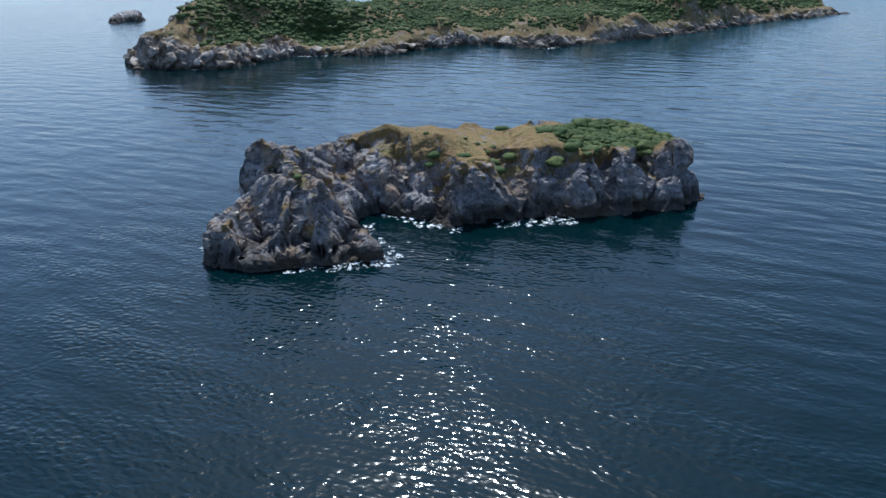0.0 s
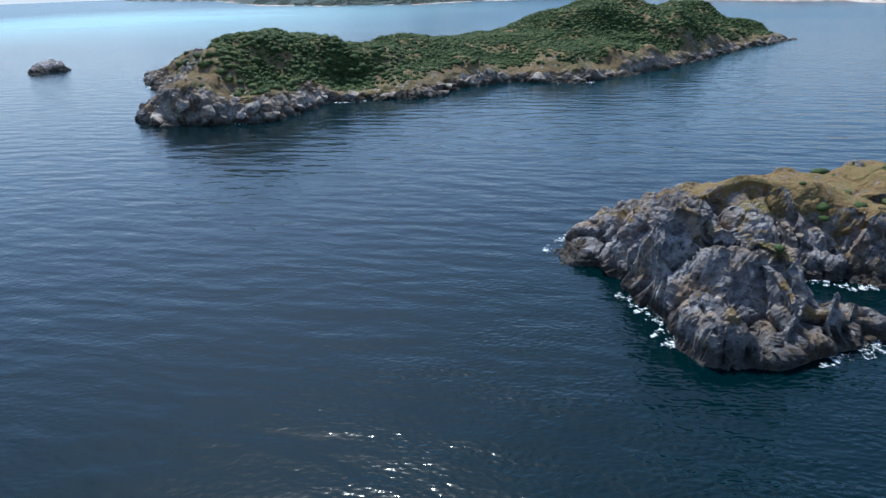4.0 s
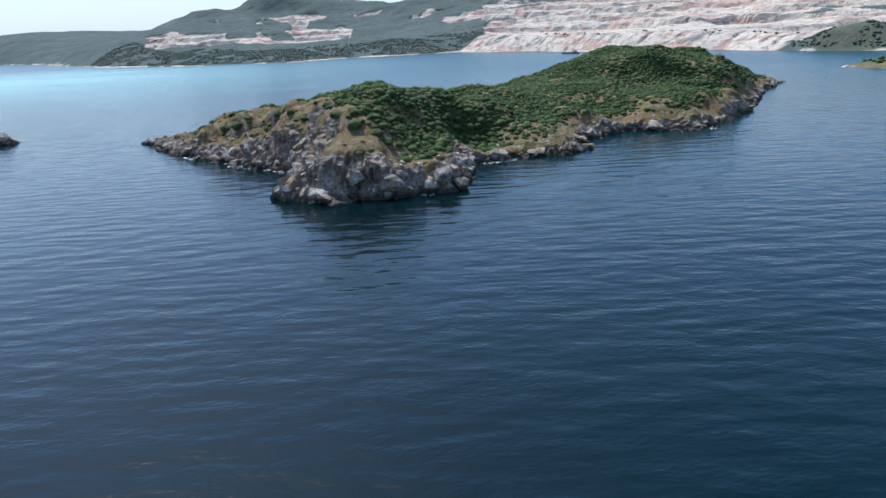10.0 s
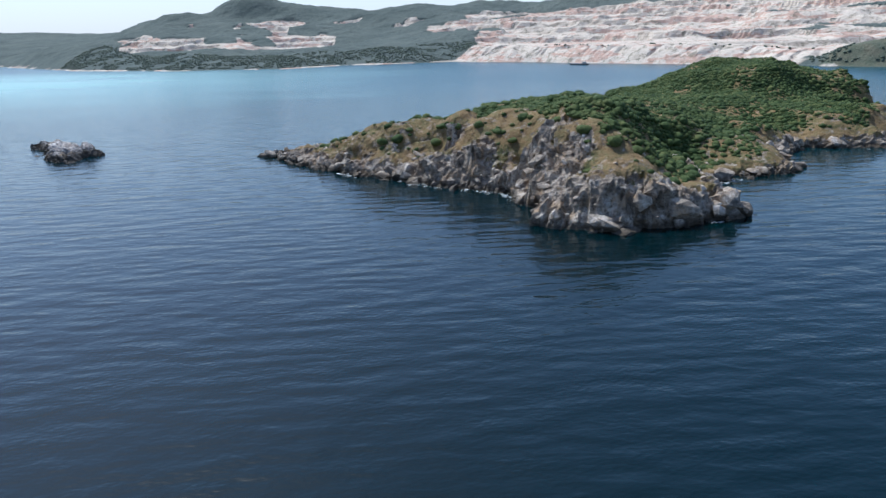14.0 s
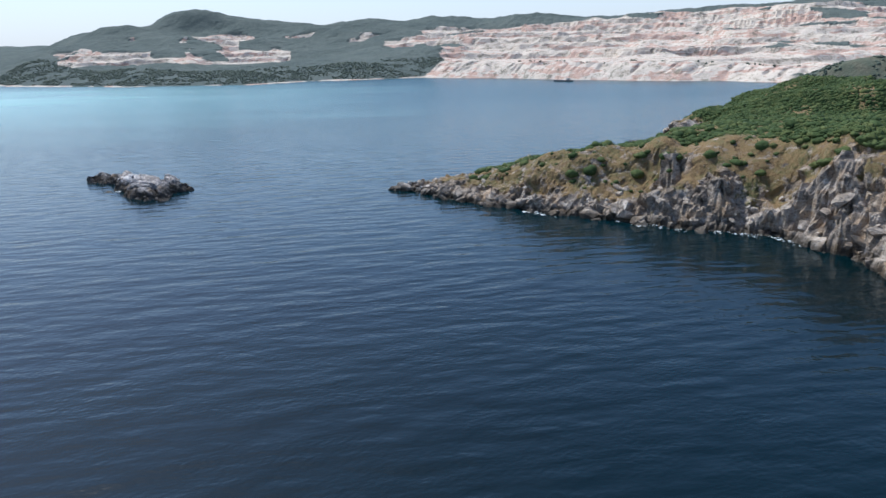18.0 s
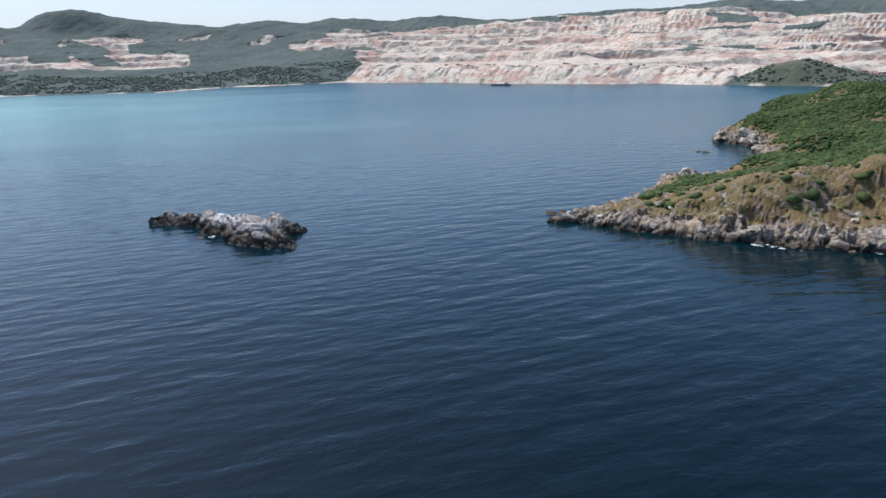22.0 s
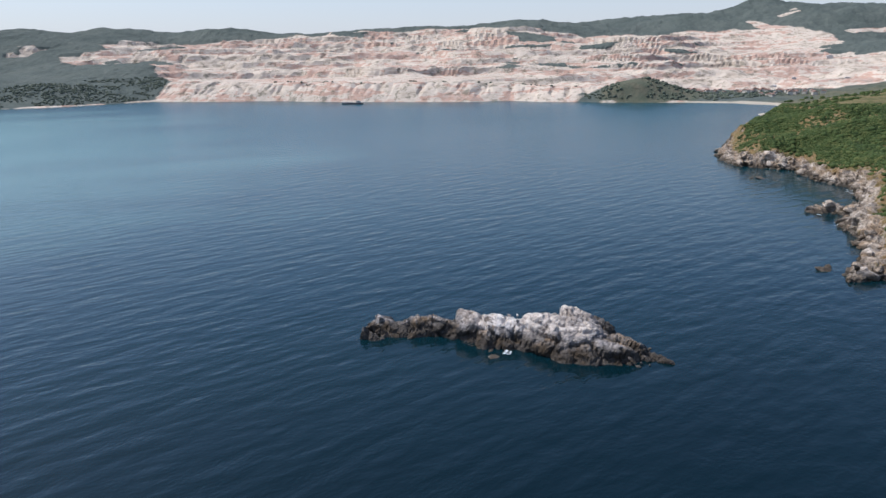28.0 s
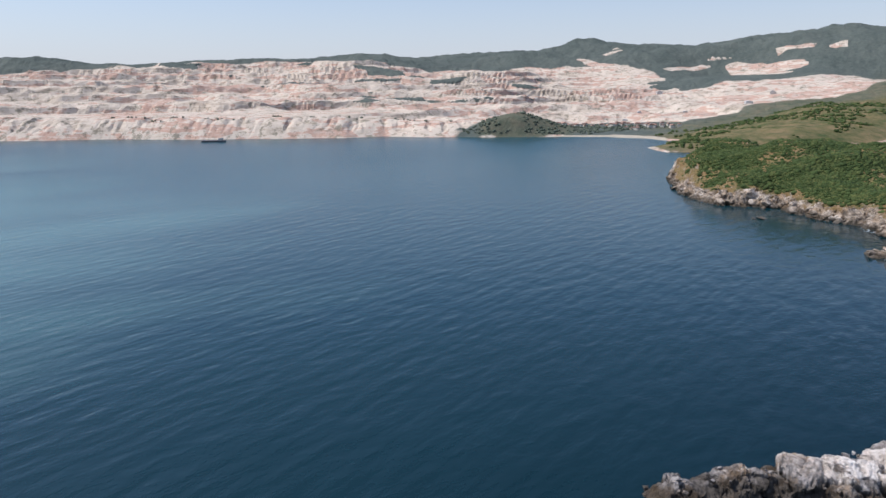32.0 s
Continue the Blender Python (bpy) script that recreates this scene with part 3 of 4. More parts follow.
def rock_height(x, y):
    d = rock_shore(x, y)
    top, k = 1.0 * blend(x, y, ROCK_KNOTS, 2, 2), 1.2 + blend(x, y, ROCK_KNOTS, 3, 2)
    rise = 1 - np.exp(-(np.maximum(d, 0) / k) ** 1.15)
    z = top * rise + (crags(x, y, 7, 2, 25) - 0.55) * 0.5 * smooth(d, 0, 1.2)
    return np.where(d > 0, np.maximum(z, 0) + 0.1, np.maximum(d * 0.9, -3))


def rock_turf(x, y, z):
    return smooth(z, 2.6, 4.8) * 0.68


# The mainland's waterline, from west to east and back along the neck of the bay.
COAST = [(-3600, 2900), (-2400, 2300), (-1898, 2045), (-1500, 1740), (-1100, 1430), (-760, 1290), (-640, 1295), (-531, 1262), (-455, 1400), (-385, 1390), (-245, 1465), (-187, 1410),
         (-68, 1331), (-11, 1260), (46, 1205), (141, 1127), (172, 1100), (235, 1093), (250, 1040), (315, 965), (393, 900), (430, 850), (437, 792), (405, 735), (318, 708), (280, 668), (309, 640),
         (520, 560), (1000, 500), (2600, 300), (3600, 3200), (0, 4300), (-3600, 4200)]
WEST_HILLS = [(-1700, 2200, 40), (-1396, 1960, 70), (-1390, 2300, 140), (-1068, 1500, 30), (-974, 1517, 26), (-1111, 1640, 58), (-1071, 1762, 72), (-900, 1628, 38), (-886, 1823, 68), (-816, 2014, 96),
              (-998, 2047, 110), (-1221, 2100, 140), (-1045, 2200, 190), (-872, 2260, 160), (-691, 2290, 142), (-549, 2300, 143), (-305, 2336, 152), (-700, 1450, 24), (-550, 1400, 22), (-974, 1781, 66),
              (-638, 1864, 61), (-604, 1749, 36), (-694, 1686, 28), (-450, 1600, 35), (-230, 1560, 32), (-250, 1740, 62)]
QUARRY_HILLS = [(-114, 2048, 100), (9, 2381, 157), (75, 1576, 41), (60, 1400, 30), (-90, 1500, 31), (190, 1882, 88), (283, 2167, 140), (425, 2309, 160), (240, 1350, 32), (250, 1600, 55),
                (482, 1645, 84), (430, 1330, 36), (634, 1904, 138), (588, 2258, 150), (786, 2178, 164), (760, 2000, 158), (340, 1000, 22), (400, 985, 22), (680, 1400, 76), (880, 1604, 118),
                (560, 1230, 30), (584, 1125, 13), (520, 950, 5), (460, 905, 3), (520, 870, 3), (580, 900, 4)]
EAST_HILLS = [(480, 960, 5), (640, 880, 5), (570, 970, 6), (470, 820, 4), (672, 1024, 12), (800, 1264, 30), (1211, 1978, 172), (1330, 1890, 170), (1432, 1753, 215), (1527, 1633, 198),
              (1637, 1472, 190), (1730, 1307, 212), (1771, 1224, 218), (1829, 1086, 212), (933, 1088, 30), (1333, 1200, 90), (943, 868, 40), (701, 675, 40), (529, 620, 30), (430, 700, 12),
              (340, 680, 7), (1400, 800, 70), (-2600, 3000, 120), (1000, 1400, 70)]
MAIN_KNOTS = WEST_HILLS + QUARRY_HILLS + EAST_HILLS
WEST_PIT = [(-1251, 1815), (-1180, 1841), (-1076, 1735), (-920, 1869), (-966, 1927), (-974, 2072), (-862, 2117), (-799, 2122), (-782, 1976), (-801, 1944), (-773, 1860), (-709, 1883), (-710, 1958), (-638, 1863),
            (-619, 1768), (-588, 1600), (-689, 1600), (-786, 1561), (-1003, 1621), (-1051, 1573), (-1103, 1578)]
COPSE = [(-1004, 1847), (-941, 1903), (-854, 1715), (-927, 1688)]
MAIN_PIT = [(-240, 1480), (-260, 1380), (-120, 1250), (0, 1120), (120, 1010), (225, 960), (300, 1000), (430, 1010), (520, 1010), (640, 960), (800, 880), (1000, 840), (1440, 860), (1451, 975), (1274, 1089), (1186, 1132),
            (1135, 1154), (1171, 1288), (1263, 1379), (1246, 1455), (1194, 1544), (1054, 1680), (850, 1620), (811, 1780), (640, 2000), (300, 2150), (0, 2200), (-200, 2200), (-368, 2115), (-322, 2056), (-431, 2001), (-400, 1892), (-250, 1800), (-230, 1600)]
# lesser workings and tracks that show pale on the wooded hills
WORKINGS = [
    [(1221, 1599), (1206, 1555), (1207, 1479), (1229, 1465), (1225, 1532)],
    [(1293, 1601), (1364, 1590), (1352, 1540), (1284, 1562)],
    [(1288, 1372), (1417, 1352), (1429, 1318), (1286, 1346)],
    [(1427, 1351), (1465, 1351), (1459, 1330), (1483, 1289), (1438, 1332)],
    [(1443, 1294), (1473, 1274), (1496, 1073), (1481, 1027), (1323, 1116), (1328, 1173)],
    [(1531, 1219), (1591, 1056), (1563, 1039), (1521, 1169), (1504, 1184)],
    [(-1283, 2040), (-1176, 2037), (-1091, 1937), (-1211, 1981)],
    [(-722, 2055), (-631, 2105), (-639, 2070), (-706, 2026)],
    [(-524, 2007), (-516, 2074), (-420, 2084), (-484, 1999)],
]


def main_shore(x, y):
    return inside(x, y, COAST) + 10 * fbm(x, y, 80, 4, 33)


def main_spoil(x, y, z):
    wob = 45 * fbm(x, y, 120, 4, 61)
    pit = np.maximum(smooth(inside(x, y, MAIN_PIT) + 0.7 * wob, -20, 35), smooth(inside(x, y, WEST_PIT) + 0.3 * wob, -8, 12) * smooth(-0.2 * wob - inside(x, y, COPSE), -8, 12))
    for bounds in WORKINGS:
        pit = np.maximum(pit, smooth(inside(x, y, bounds) + 0.35 * wob, -9, 6))
    # strips of scrub left standing between the benches
    woods = smooth(fbm(0.8 * x - 0.6 * y, 2.4 * (0.6 * x + 0.8 * y), 170, 4, 67) + 0.25 * smooth(z, 100, 140) + 0.2 * smooth(-x, 100, 300), 0.36, 0.46)
    pit = pit * (1 - 0.9 * woods * smooth(z, 32, 45))
    a, b = 0.95 * (x - 384) - 0.32 * (y - 952), 0.32 * (x - 384) + 0.95 * (y - 952)
    knoll = 0.1 + 0.9 * smooth(np.hypot(a / 66, b / 44) + 0.15 * fbm(x, y, 20, 3, 62), 0.85, 1.1)
    neck = smooth(y + 0.2 * x, 900, 980)
    strand = smooth(12 - main_shore(x, y), 0, 10) * (0.6 + 0.6 * fbm(x, y, 50, 2, 73))
    return np.maximum(pit * knoll * neck, strand)


def main_heath(x, y, z):
    knoll = 0.4 * smooth(1.25 - np.hypot((x - 384) / 75, (y - 955) / 52), 0, 0.3)
    return np.maximum(np.maximum(smooth(850 - y, 0, 120) * smooth(x, 200, 330), 0.5 * smooth(960 - y, 0, 120) * smooth(x, 480, 580)), knoll)


def main_base(x, y):
    d = main_shore(x, y)
    top = blend(x, y, MAIN_KNOTS, 2, 70)
    wide = 26 + 60 * (1 - smooth(x, -300, -180)) + 30 * smooth(x, 420, 520)
    z = top * (1 - np.exp(-(np.maximum(d, 0) / wide) ** 1.2)) * (1 + 0.12 * fbm(x, y, 160, 4, 39))
    z = z + 14 * np.exp(-((x - 368) / 55) ** 2 - ((y - 965) / 34) ** 2) * smooth(d, 0, 25)
    return d, z


def main_height(x, y):
    d, z = main_base(x, y)
    pit = main_spoil(x, y, z)
    # benches cut into the marble, with tips of spoil along the water
    step = 15.0
    w = z + 5 * fbm(x, y, 130, 3, 43)
    bench = step * (np.floor(w / step) + smooth(w / step - np.floor(w / step), 0.76, 0.95))
    z = z + (bench - w) * 0.85 * pit * smooth(d, 60, 110) * (1 - smooth(x, 900, 1250)) + 7.0 * pit * smooth(d, 70, 120) * (1 - 0.8 * smooth(x, 900, 1250)) * fbm(x, y, 42, 4, 45)
    # a haul road runs along the top of the tips
    z = z - 0.85 * (z - 27) * pit * smooth(z, 25, 27) * (1 - smooth(z, 35, 44)) * smooth(x, -150, -60) * (1 - smooth(x, 320, 420))
    u, v = 0.8 * x - 0.6 * y, 0.6 * x + 0.8 * y
    z = z - 7.0 * pit * smooth(crags(u, 0.2 * v, 22, 3, 49), 0.55, 0.95) * smooth(d, 4, 25) * smooth(95 - d, 0, 50)
    z = z + 3.0 * (1 - pit) * smooth(d, 10, 60) * fbm(x, y, 16, 3, 53)
    return np.where(d > 0, z + 0.6, np.maximum(d * 0.3, -6))

# ---- building ----
def part(name, data, parent, label=""):
    ob = new(name, data)
    ob.parent = parent
    return tagged(ob, label)


def thing(name, x, y, z, label, category, group="", kind=""):
    ob = new(name)
    ob.location = (x, y, z)
    return tagged(ob, label, category, group, kind)


def under(child, parent):
    child.parent = parent
    child.matrix_parent_inverse = Matrix.Translation(parent.location).inverted()
    return child


def graded(*stretches):
    """Grid lines: (from, to, step) stretches end to end."""
    out = [np.arange(a, b, s) for a, b, s in stretches]
    return np.concatenate(out)


def isle_thick(x, y):
    d = isle_shore(x, y)
    line = np.array(RIDGE)
    ridge_y = np.interp(x, line[:, 0], line[:, 1])
    lee = smooth(y - ridge_y, -1, 8)
    head = smooth(x, 28, 44) * smooth(y, 212, 240)
    t = np.maximum(lee, head) * smooth(d, 8 , 15)
    t = t * (0.22 + 0.78 * smooth(fbm(x, y, 16, 3, 91), -0.3 + 0.14 * smooth(300 - y, 0, 40), 0.12))
    bare = smooth(112 - x, 0, 30) * smooth(310 - y, 0, 30) * smooth(x, 60, 75)
    few = 0.018 * smooth(d, 9, 14)
    tip = smooth(x, -75, -35)
    south = smooth(26 - d, 0, 12) * smooth(x, 60, 80) * (1 - smooth(y, 330, 420))
    t = t * (1 - 0.6 * south)
    return np.maximum(t * (1 - 0.5 * bare) * (0.15 + 0.85 * tip), few)


def near_thick(x, y):
    crown = smooth(1.1 - np.hypot(((x - 274) * 0.75 + (y - 167) * 0.66) / 13, ((y - 167) * 0.75 - (x - 274) * 0.66) / 7), 0, 0.25)
    return np.maximum(crown, 0.03 * smooth(near_shore(x, y), 5, 8) * smooth(x, 248, 255))


above = lambda x, y, z: z > -2.2

island = thing("island", 60, 370, 0, "long island with grey cliffs and green maquis scrub", "island")
under(sheet("ground", graded((-112, 115, 0.75), (115, 232, 1.6)), graded((178, 325, 0.75), (325, 380, 1.4), (380, 515, 0.9), (515, 590, 1.6)), isle_height, above, ISLAND,
            rugged(isle_height, isle_rocky, ((9.0, 1.1), (4.2, 0.95), (1.9, 0.5)), 70), turf=isle_turf, green=lambda x, y, z: isle_thick(x, y)), island)
islet = thing("islet", 256, 140, 0, "steep grey rock islet with dry grass and shrubs", "islet")
under(sheet("ground", np.arange(208, 300, 0.36), np.arange(90, 190, 0.36), near_height, above, ISLET,
            rugged(near_height, near_rocky, ((10.0, 1.5), (4.5, 0.5), (2.0, 0.28), (0.9, 0.12)), 170), turf=near_turf, green=lambda x, y, z: near_thick(x, y)), islet)
skerry = thing("skerry", -207, 296, 0, "low pale knobbly rock in open water", "rock")
under(sheet("ground", np.arange(-244, -173, 0.34), np.arange(265, 325, 0.34), rock_height, above, SKERRY,
            rugged(rock_height, lambda x, y, z, g: smooth(z, -1, 0.6), ((6.0, 1.1), (2.6, 0.42), (1.1, 0.14)), 270), turf=rock_turf, green=lambda x, y, z: 0 * x), skerry)
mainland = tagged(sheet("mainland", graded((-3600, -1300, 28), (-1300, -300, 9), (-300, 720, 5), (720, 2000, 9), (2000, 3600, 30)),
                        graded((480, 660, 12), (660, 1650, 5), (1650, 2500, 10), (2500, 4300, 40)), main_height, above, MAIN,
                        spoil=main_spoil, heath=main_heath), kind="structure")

bm = bmesh.new()
bmesh.ops.create_grid(bm, x_segments=8, y_segments=8, size=9000)
me = bpy.data.meshes.new("water")
bm.to_mesh(me)
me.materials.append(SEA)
water = tagged(new("water", me), kind="structure")

# ---- boulders ----
rng = np.random.default_rng(5)


def stone_mesh(name, mat, seed, flat=0.75):
    """An angular block: the hull of points strewn over a squashed ball."""
    r = np.random.default_rng(seed)
    p = r.normal(size=(20, 3))
    p /= np.linalg.norm(p, axis=1)[:, None]
    p *= (0.6 + 0.5 * r.random((20, 1)))
    p[:, 2] *= flat
    bm = bmesh.new()
    for v in p:
        bm.verts.new(v)
    res = bmesh.ops.convex_hull(bm, input=bm.verts)
    loose = [v for v in bm.verts if not v.link_faces]
    bmesh.ops.delete(bm, geom=loose, context="VERTS")
    me = bpy.data.meshes.new(name)
    bm.to_mesh(me)
    bm.free()
    me.materials.append(mat)
    return me


def strew(parent, height, spots, mat, seed, most=280):
    """Boulders of their own at spots (x, y, size); those past the most are joined into one part."""
    r = np.random.default_rng(seed)
    kinds = [stone_mesh("boulder", mat, seed + k, 0.6 + 0.06 * k) for k in range(8)]
    rest_co, rest_f, base = [], [], 0
    for n, (x, y, s) in enumerate(spots):
        z = float(height(np.array([[x]]), np.array([[y]]))[0, 0])
        m = Matrix.LocRotScale((x, y, max(z, -0.4) - 0.06 * s), Euler(tuple(r.uniform(-0.5, 0.5, 2)) + (r.uniform(0, 6.28),)),
                               Vector((s * r.uniform(0.8, 1.4), s * r.uniform(0.7, 1.1), s * r.uniform(0.6, 1.0))))
        me = kinds[r.integers(8)]
        if n < most:
            ob = new("boulder", me)
            ob.parent = parent
            ob.matrix_parent_inverse = Matrix.Translation(parent.location).inverted()
            ob.matrix_basis = m
        else:
            co = np.array([m @ v.co for v in me.vertices])
            f = np.array([p.vertices[:] for p in me.polygons])
            rest_co.append(co)
            rest_f.append(f + base)
            base += len(co)
    if rest_co:
        ob = new("rubble", mesh_of("rubble", np.concatenate(rest_co), np.concatenate(rest_f), mat))
        tagged(under(ob, parent), kind="stuff")


def shore_spots(shore, box, count, band, sizes, seed, keep=None):
    r = np.random.default_rng(seed)
    out = []
    while len(out) < count:
        x, y = r.uniform(box[0], box[1], 4000), r.uniform(box[2], box[3], 4000)
        d = shore(x, y)
        ok = (d > band[0]) & (d < band[1])
        if keep is not None:
            ok &= keep(x, y)
        for a, b in zip(x[ok], y[ok]):
            out.append((a, b, sizes[0] + (sizes[1] - sizes[0]) * r.random() ** 4))
    return out[:count]


seen_shore = lambda x, y: (fbm(x, y, 18, 2, 81) > -0.25) & ~((x > 150) & (y > 330) & (x + y > 640))
west_part = lambda x, y: (y < 320) & (fbm(x, y, 14, 2, 82) > -0.3)
strew(island, isle_height, shore_spots(isle_shore, (-110, 110, 180, 320), 240, (-1.0, 4.5), (0.5, 4.2), 11, west_part)
      + shore_spots(isle_shore, (-110, 220, 180, 580), 330, (-0.8, 4.0), (0.5, 3.6), 12, seen_shore)
      + shore_spots(isle_shore, (-30, 70, 340, 510), 170, (-0.8, 7.0), (0.5, 3.6), 17)
      + shore_spots(isle_shore, (-90, 80, 185, 300), 150, (5.0, 16.0), (0.35, 1.9), 13, west_part), BOULDER, 300, 290)
strew(islet, near_height, shore_spots(near_shore, (210, 300, 92, 188), 80, (-0.8, 1.2), (0.35, 1.5), 14, lambda x, y: (x > 258) | (y > 128))
      + shore_spots(near_shore, (210, 300, 92, 188), 60, (2.0, 9.0), (0.25, 1.0), 15), BOULDER, 400, 240)
strew(skerry, rock_height, shore_spots(rock_shore, (-240, -176, 268, 320), 70, (-0.4, 4.0), (0.35, 1.0), 16), PALE_BOULDER, 500, 70)

# ---- scrub ----
def bush_arrays(seed, level, sprays):
    """A low dome of maquis of radius 1: a lumpy heart and many small sprays of leaves round it."""
    r = np.random.default_rng(seed)
    bm = bmesh.new()
    bmesh.ops.create_icosphere(bm, subdivisions=level, radius=1.0)
    co = np.array([v.co[:] for v in bm.verts])
    f = np.array([[v.index for v in p.verts] for p in bm.faces])
    bm.free()
    lumps = r.normal(size=(11, 3))
    lumps[:, 2] = abs(lumps[:, 2])
    lumps /= np.linalg.norm(lumps, axis=1)[:, None]
    tufts = r.normal(size=(60, 3))
    tufts /= np.linalg.norm(tufts, axis=1)[:, None]
    near = lambda q, c, w: np.exp(-((q[:, None] - c[None]) ** 2).sum(-1) / w).max(1)
    swell = lambda q: 0.66 + 0.30 * near(q, lumps, 0.14) + 0.11 * near(q, tufts, 0.02)
    dome = lambda q: q * swell(q)[:, None] * np.array((1.0, 1.0, 0.95)) + np.array((0, 0, 0.10))
    heart = dome(co) * 0.93
    p = r.normal(size=(sprays, 3))
    p[:, 2] = abs(p[:, 2]) - 0.15
    p /= np.linalg.norm(p, axis=1)[:, None]
    at = dome(p)
    side = np.cross(p, r.normal(size=p.shape))
    side /= np.linalg.norm(side, axis=1)[:, None]
    long = np.cross(p, side)
    s = r.uniform(0.04, 0.09, (len(p), 1))
    tri = np.stack([at - side * s, at + side * s, at + long * s * 1.2 + p * s * 0.9], 1).reshape(-1, 3)
    return np.concatenate([heart, tri]), np.concatenate([f, len(heart) + np.arange(len(tri)).reshape(-1, 3)])


BUSHES = [bush_arrays(900 + k, 2, 60) for k in range(6)]
FAR_BUSHES = [bush_arrays(920 + k, 1, 44) for k in range(6)]
FINE_BUSHES = [bush_arrays(900 + k, 3, 140) for k in range(6)]


def scrub_spots(shore, thick, box, tries, gap, seed):
    """Places for bushes, thinned so that they stand at least a little apart."""
    r = np.random.default_rng(seed)
    x, y = r.uniform(box[0], box[1], tries), r.uniform(box[2], box[3], tries)
    want = thick(x, y) > r.random(tries)
    x, y = x[want], y[want]
    size = gap * (0.40 + 1.0 * r.random(len(x)) ** 2.0)
    cells, out = {}, []
    for a, b, s in zip(x, y, size):
        i, j = int(a // gap), int(b // gap)
        if all((a - p) ** 2 + (b - q) ** 2 > (0.34 * (s + w)) ** 2 for di in (-1, 0, 1) for dj in (-1, 0, 1) for p, q, w in cells.get((i + di, j + dj), ())):
            cells.setdefault((i, j), []).append((a, b, s))
            out.append((a, b, s))
    return out


def plant(name, spots, height, mat, parts, label, group, seed, squash=0.78, sink=0.5, near=3000, rest="dense dark green maquis covering the island"):
    """Bushes of their own for the first spots, and the rest as one thicket."""
    r = np.random.default_rng(seed)
    shared = [mesh_of("shrub", co, f, mat, True) for co, f in FINE_BUSHES]
    co_all, f_all, base = [], [], 0
    xs, ys = np.array([s[0] for s in spots]), np.array([s[1] for s in spots])
    zs = height(xs[None], ys[None])[0]
    for n, (x, y, s) in enumerate(spots):
        k, a, h = r.integers(6), r.uniform(0, 6.28), s * r.uniform(0.75, 1.15) * squash
        z = zs[n] - sink * s * 0.5
        if n < parts:
            ob = tagged(new(name, shared[k]), label, "shrub", group)
            ob.matrix_basis = Matrix.LocRotScale((x, y, z), Euler((0, 0, a)), Vector((s, s, h)))
        else:
            co, f = (BUSHES if n < near else FAR_BUSHES)[k]
            c, q = math.cos(a), math.sin(a)
            co_all.append(np.stack([x + s * (c * co[:, 0] - q * co[:, 1]), y + s * (q * co[:, 0] + c * co[:, 1]), z + h * co[:, 2]], -1))
            f_all.append(f + base)
            base += len(co)
    if co_all:
        tagged(new("scrub", mesh_of("scrub", np.concatenate(co_all), np.concatenate(f_all), mat, True)), rest, "scrub", kind="stuff")


spots = scrub_spots(isle_shore, isle_thick, (-100, 225, 185, 575), 330000, 2.25, 21)
spots.sort(key=lambda s: (s[0] - 30) ** 2 + (s[1] - 215) ** 2)
plant("shrub", spots, isle_height, LEAF, 190, "rounded dark green maquis shrub on the island", "shrubs on the island", 22)


spots = scrub_spots(near_shore, near_thick, (215, 296, 98, 186), 12000, 1.9, 23)
plant("shrub", spots, near_height, LEAF, 100, "low green shrub on the islet's dry top", "shrubs on the islet", 24, 0.6, rest="low dark green shrubs capping the islet")

# ---- foam ----
def foam(name, shore, box, wind, count, seed, sizes=(0.4, 1.6), thin=0.0):
    """Torn sheets of foam on the water round a rock, where the swell breaks."""
    r = np.random.default_rng(seed)
    co, f, base = [], [], 0
    x, y = r.uniform(box[0], box[1], 60000), r.uniform(box[2], box[3], 60000)
    d = shore(x, y)
    ok = (d > -2.6) & (d < 0.5) & (fbm(x, y, 13, 2, seed) * 0.8 + wind(x, y) > 0.28 + thin)
    for px, py in list(zip(x[ok], y[ok]))[:count]:
        s = r.uniform(*sizes)
        a = np.arange(11) / 11 * 2 * np.pi + r.uniform(0, 1)
        rad = s * r.uniform(0.5, 1.1, 11)
        ring = np.stack([px + rad * np.cos(a), py + rad * np.sin(a), np.full(11, 0.05 + 0.1 * r.random())], -1)
        co.append(np.concatenate([[[px, py, 0.1 + 0.12 * r.random()]], ring]))
        f.append(np.array([(0, 1 + k, 1 + (k + 1) % 11) for k in range(11)]) + base)
        base += 12
    tagged(new(name, mesh_of(name, np.concatenate(co), np.concatenate(f), FOAM)), "white foam where the swell breaks", "foam", kind="stuff")


foam("foam", near_shore, (208, 304, 88, 190), lambda x, y: 0.25 + 0.3 * smooth(250 - x, 0, 25) - 0.25 * smooth(y - x, -120, -100), 380, 41, (0.25, 0.85))
foam("foam", isle_shore, (-112, 200, 176, 400), lambda x, y: 0.10 + 0 * x, 520, 42, (0.3, 1.0), 0.05)
foam("foam", rock_shore, (-244, -172, 264, 324), lambda x, y: -0.35 + 0.8 * smooth(11 - np.hypot(x + 205, y - 287), 0, 5), 40, 43, (0.25, 0.7))

# ---- the far shore ----
def ground_z(x, y):
    return float(main_height(np.array([[float(x)]]), np.array([[float(y)]]))[0, 0])


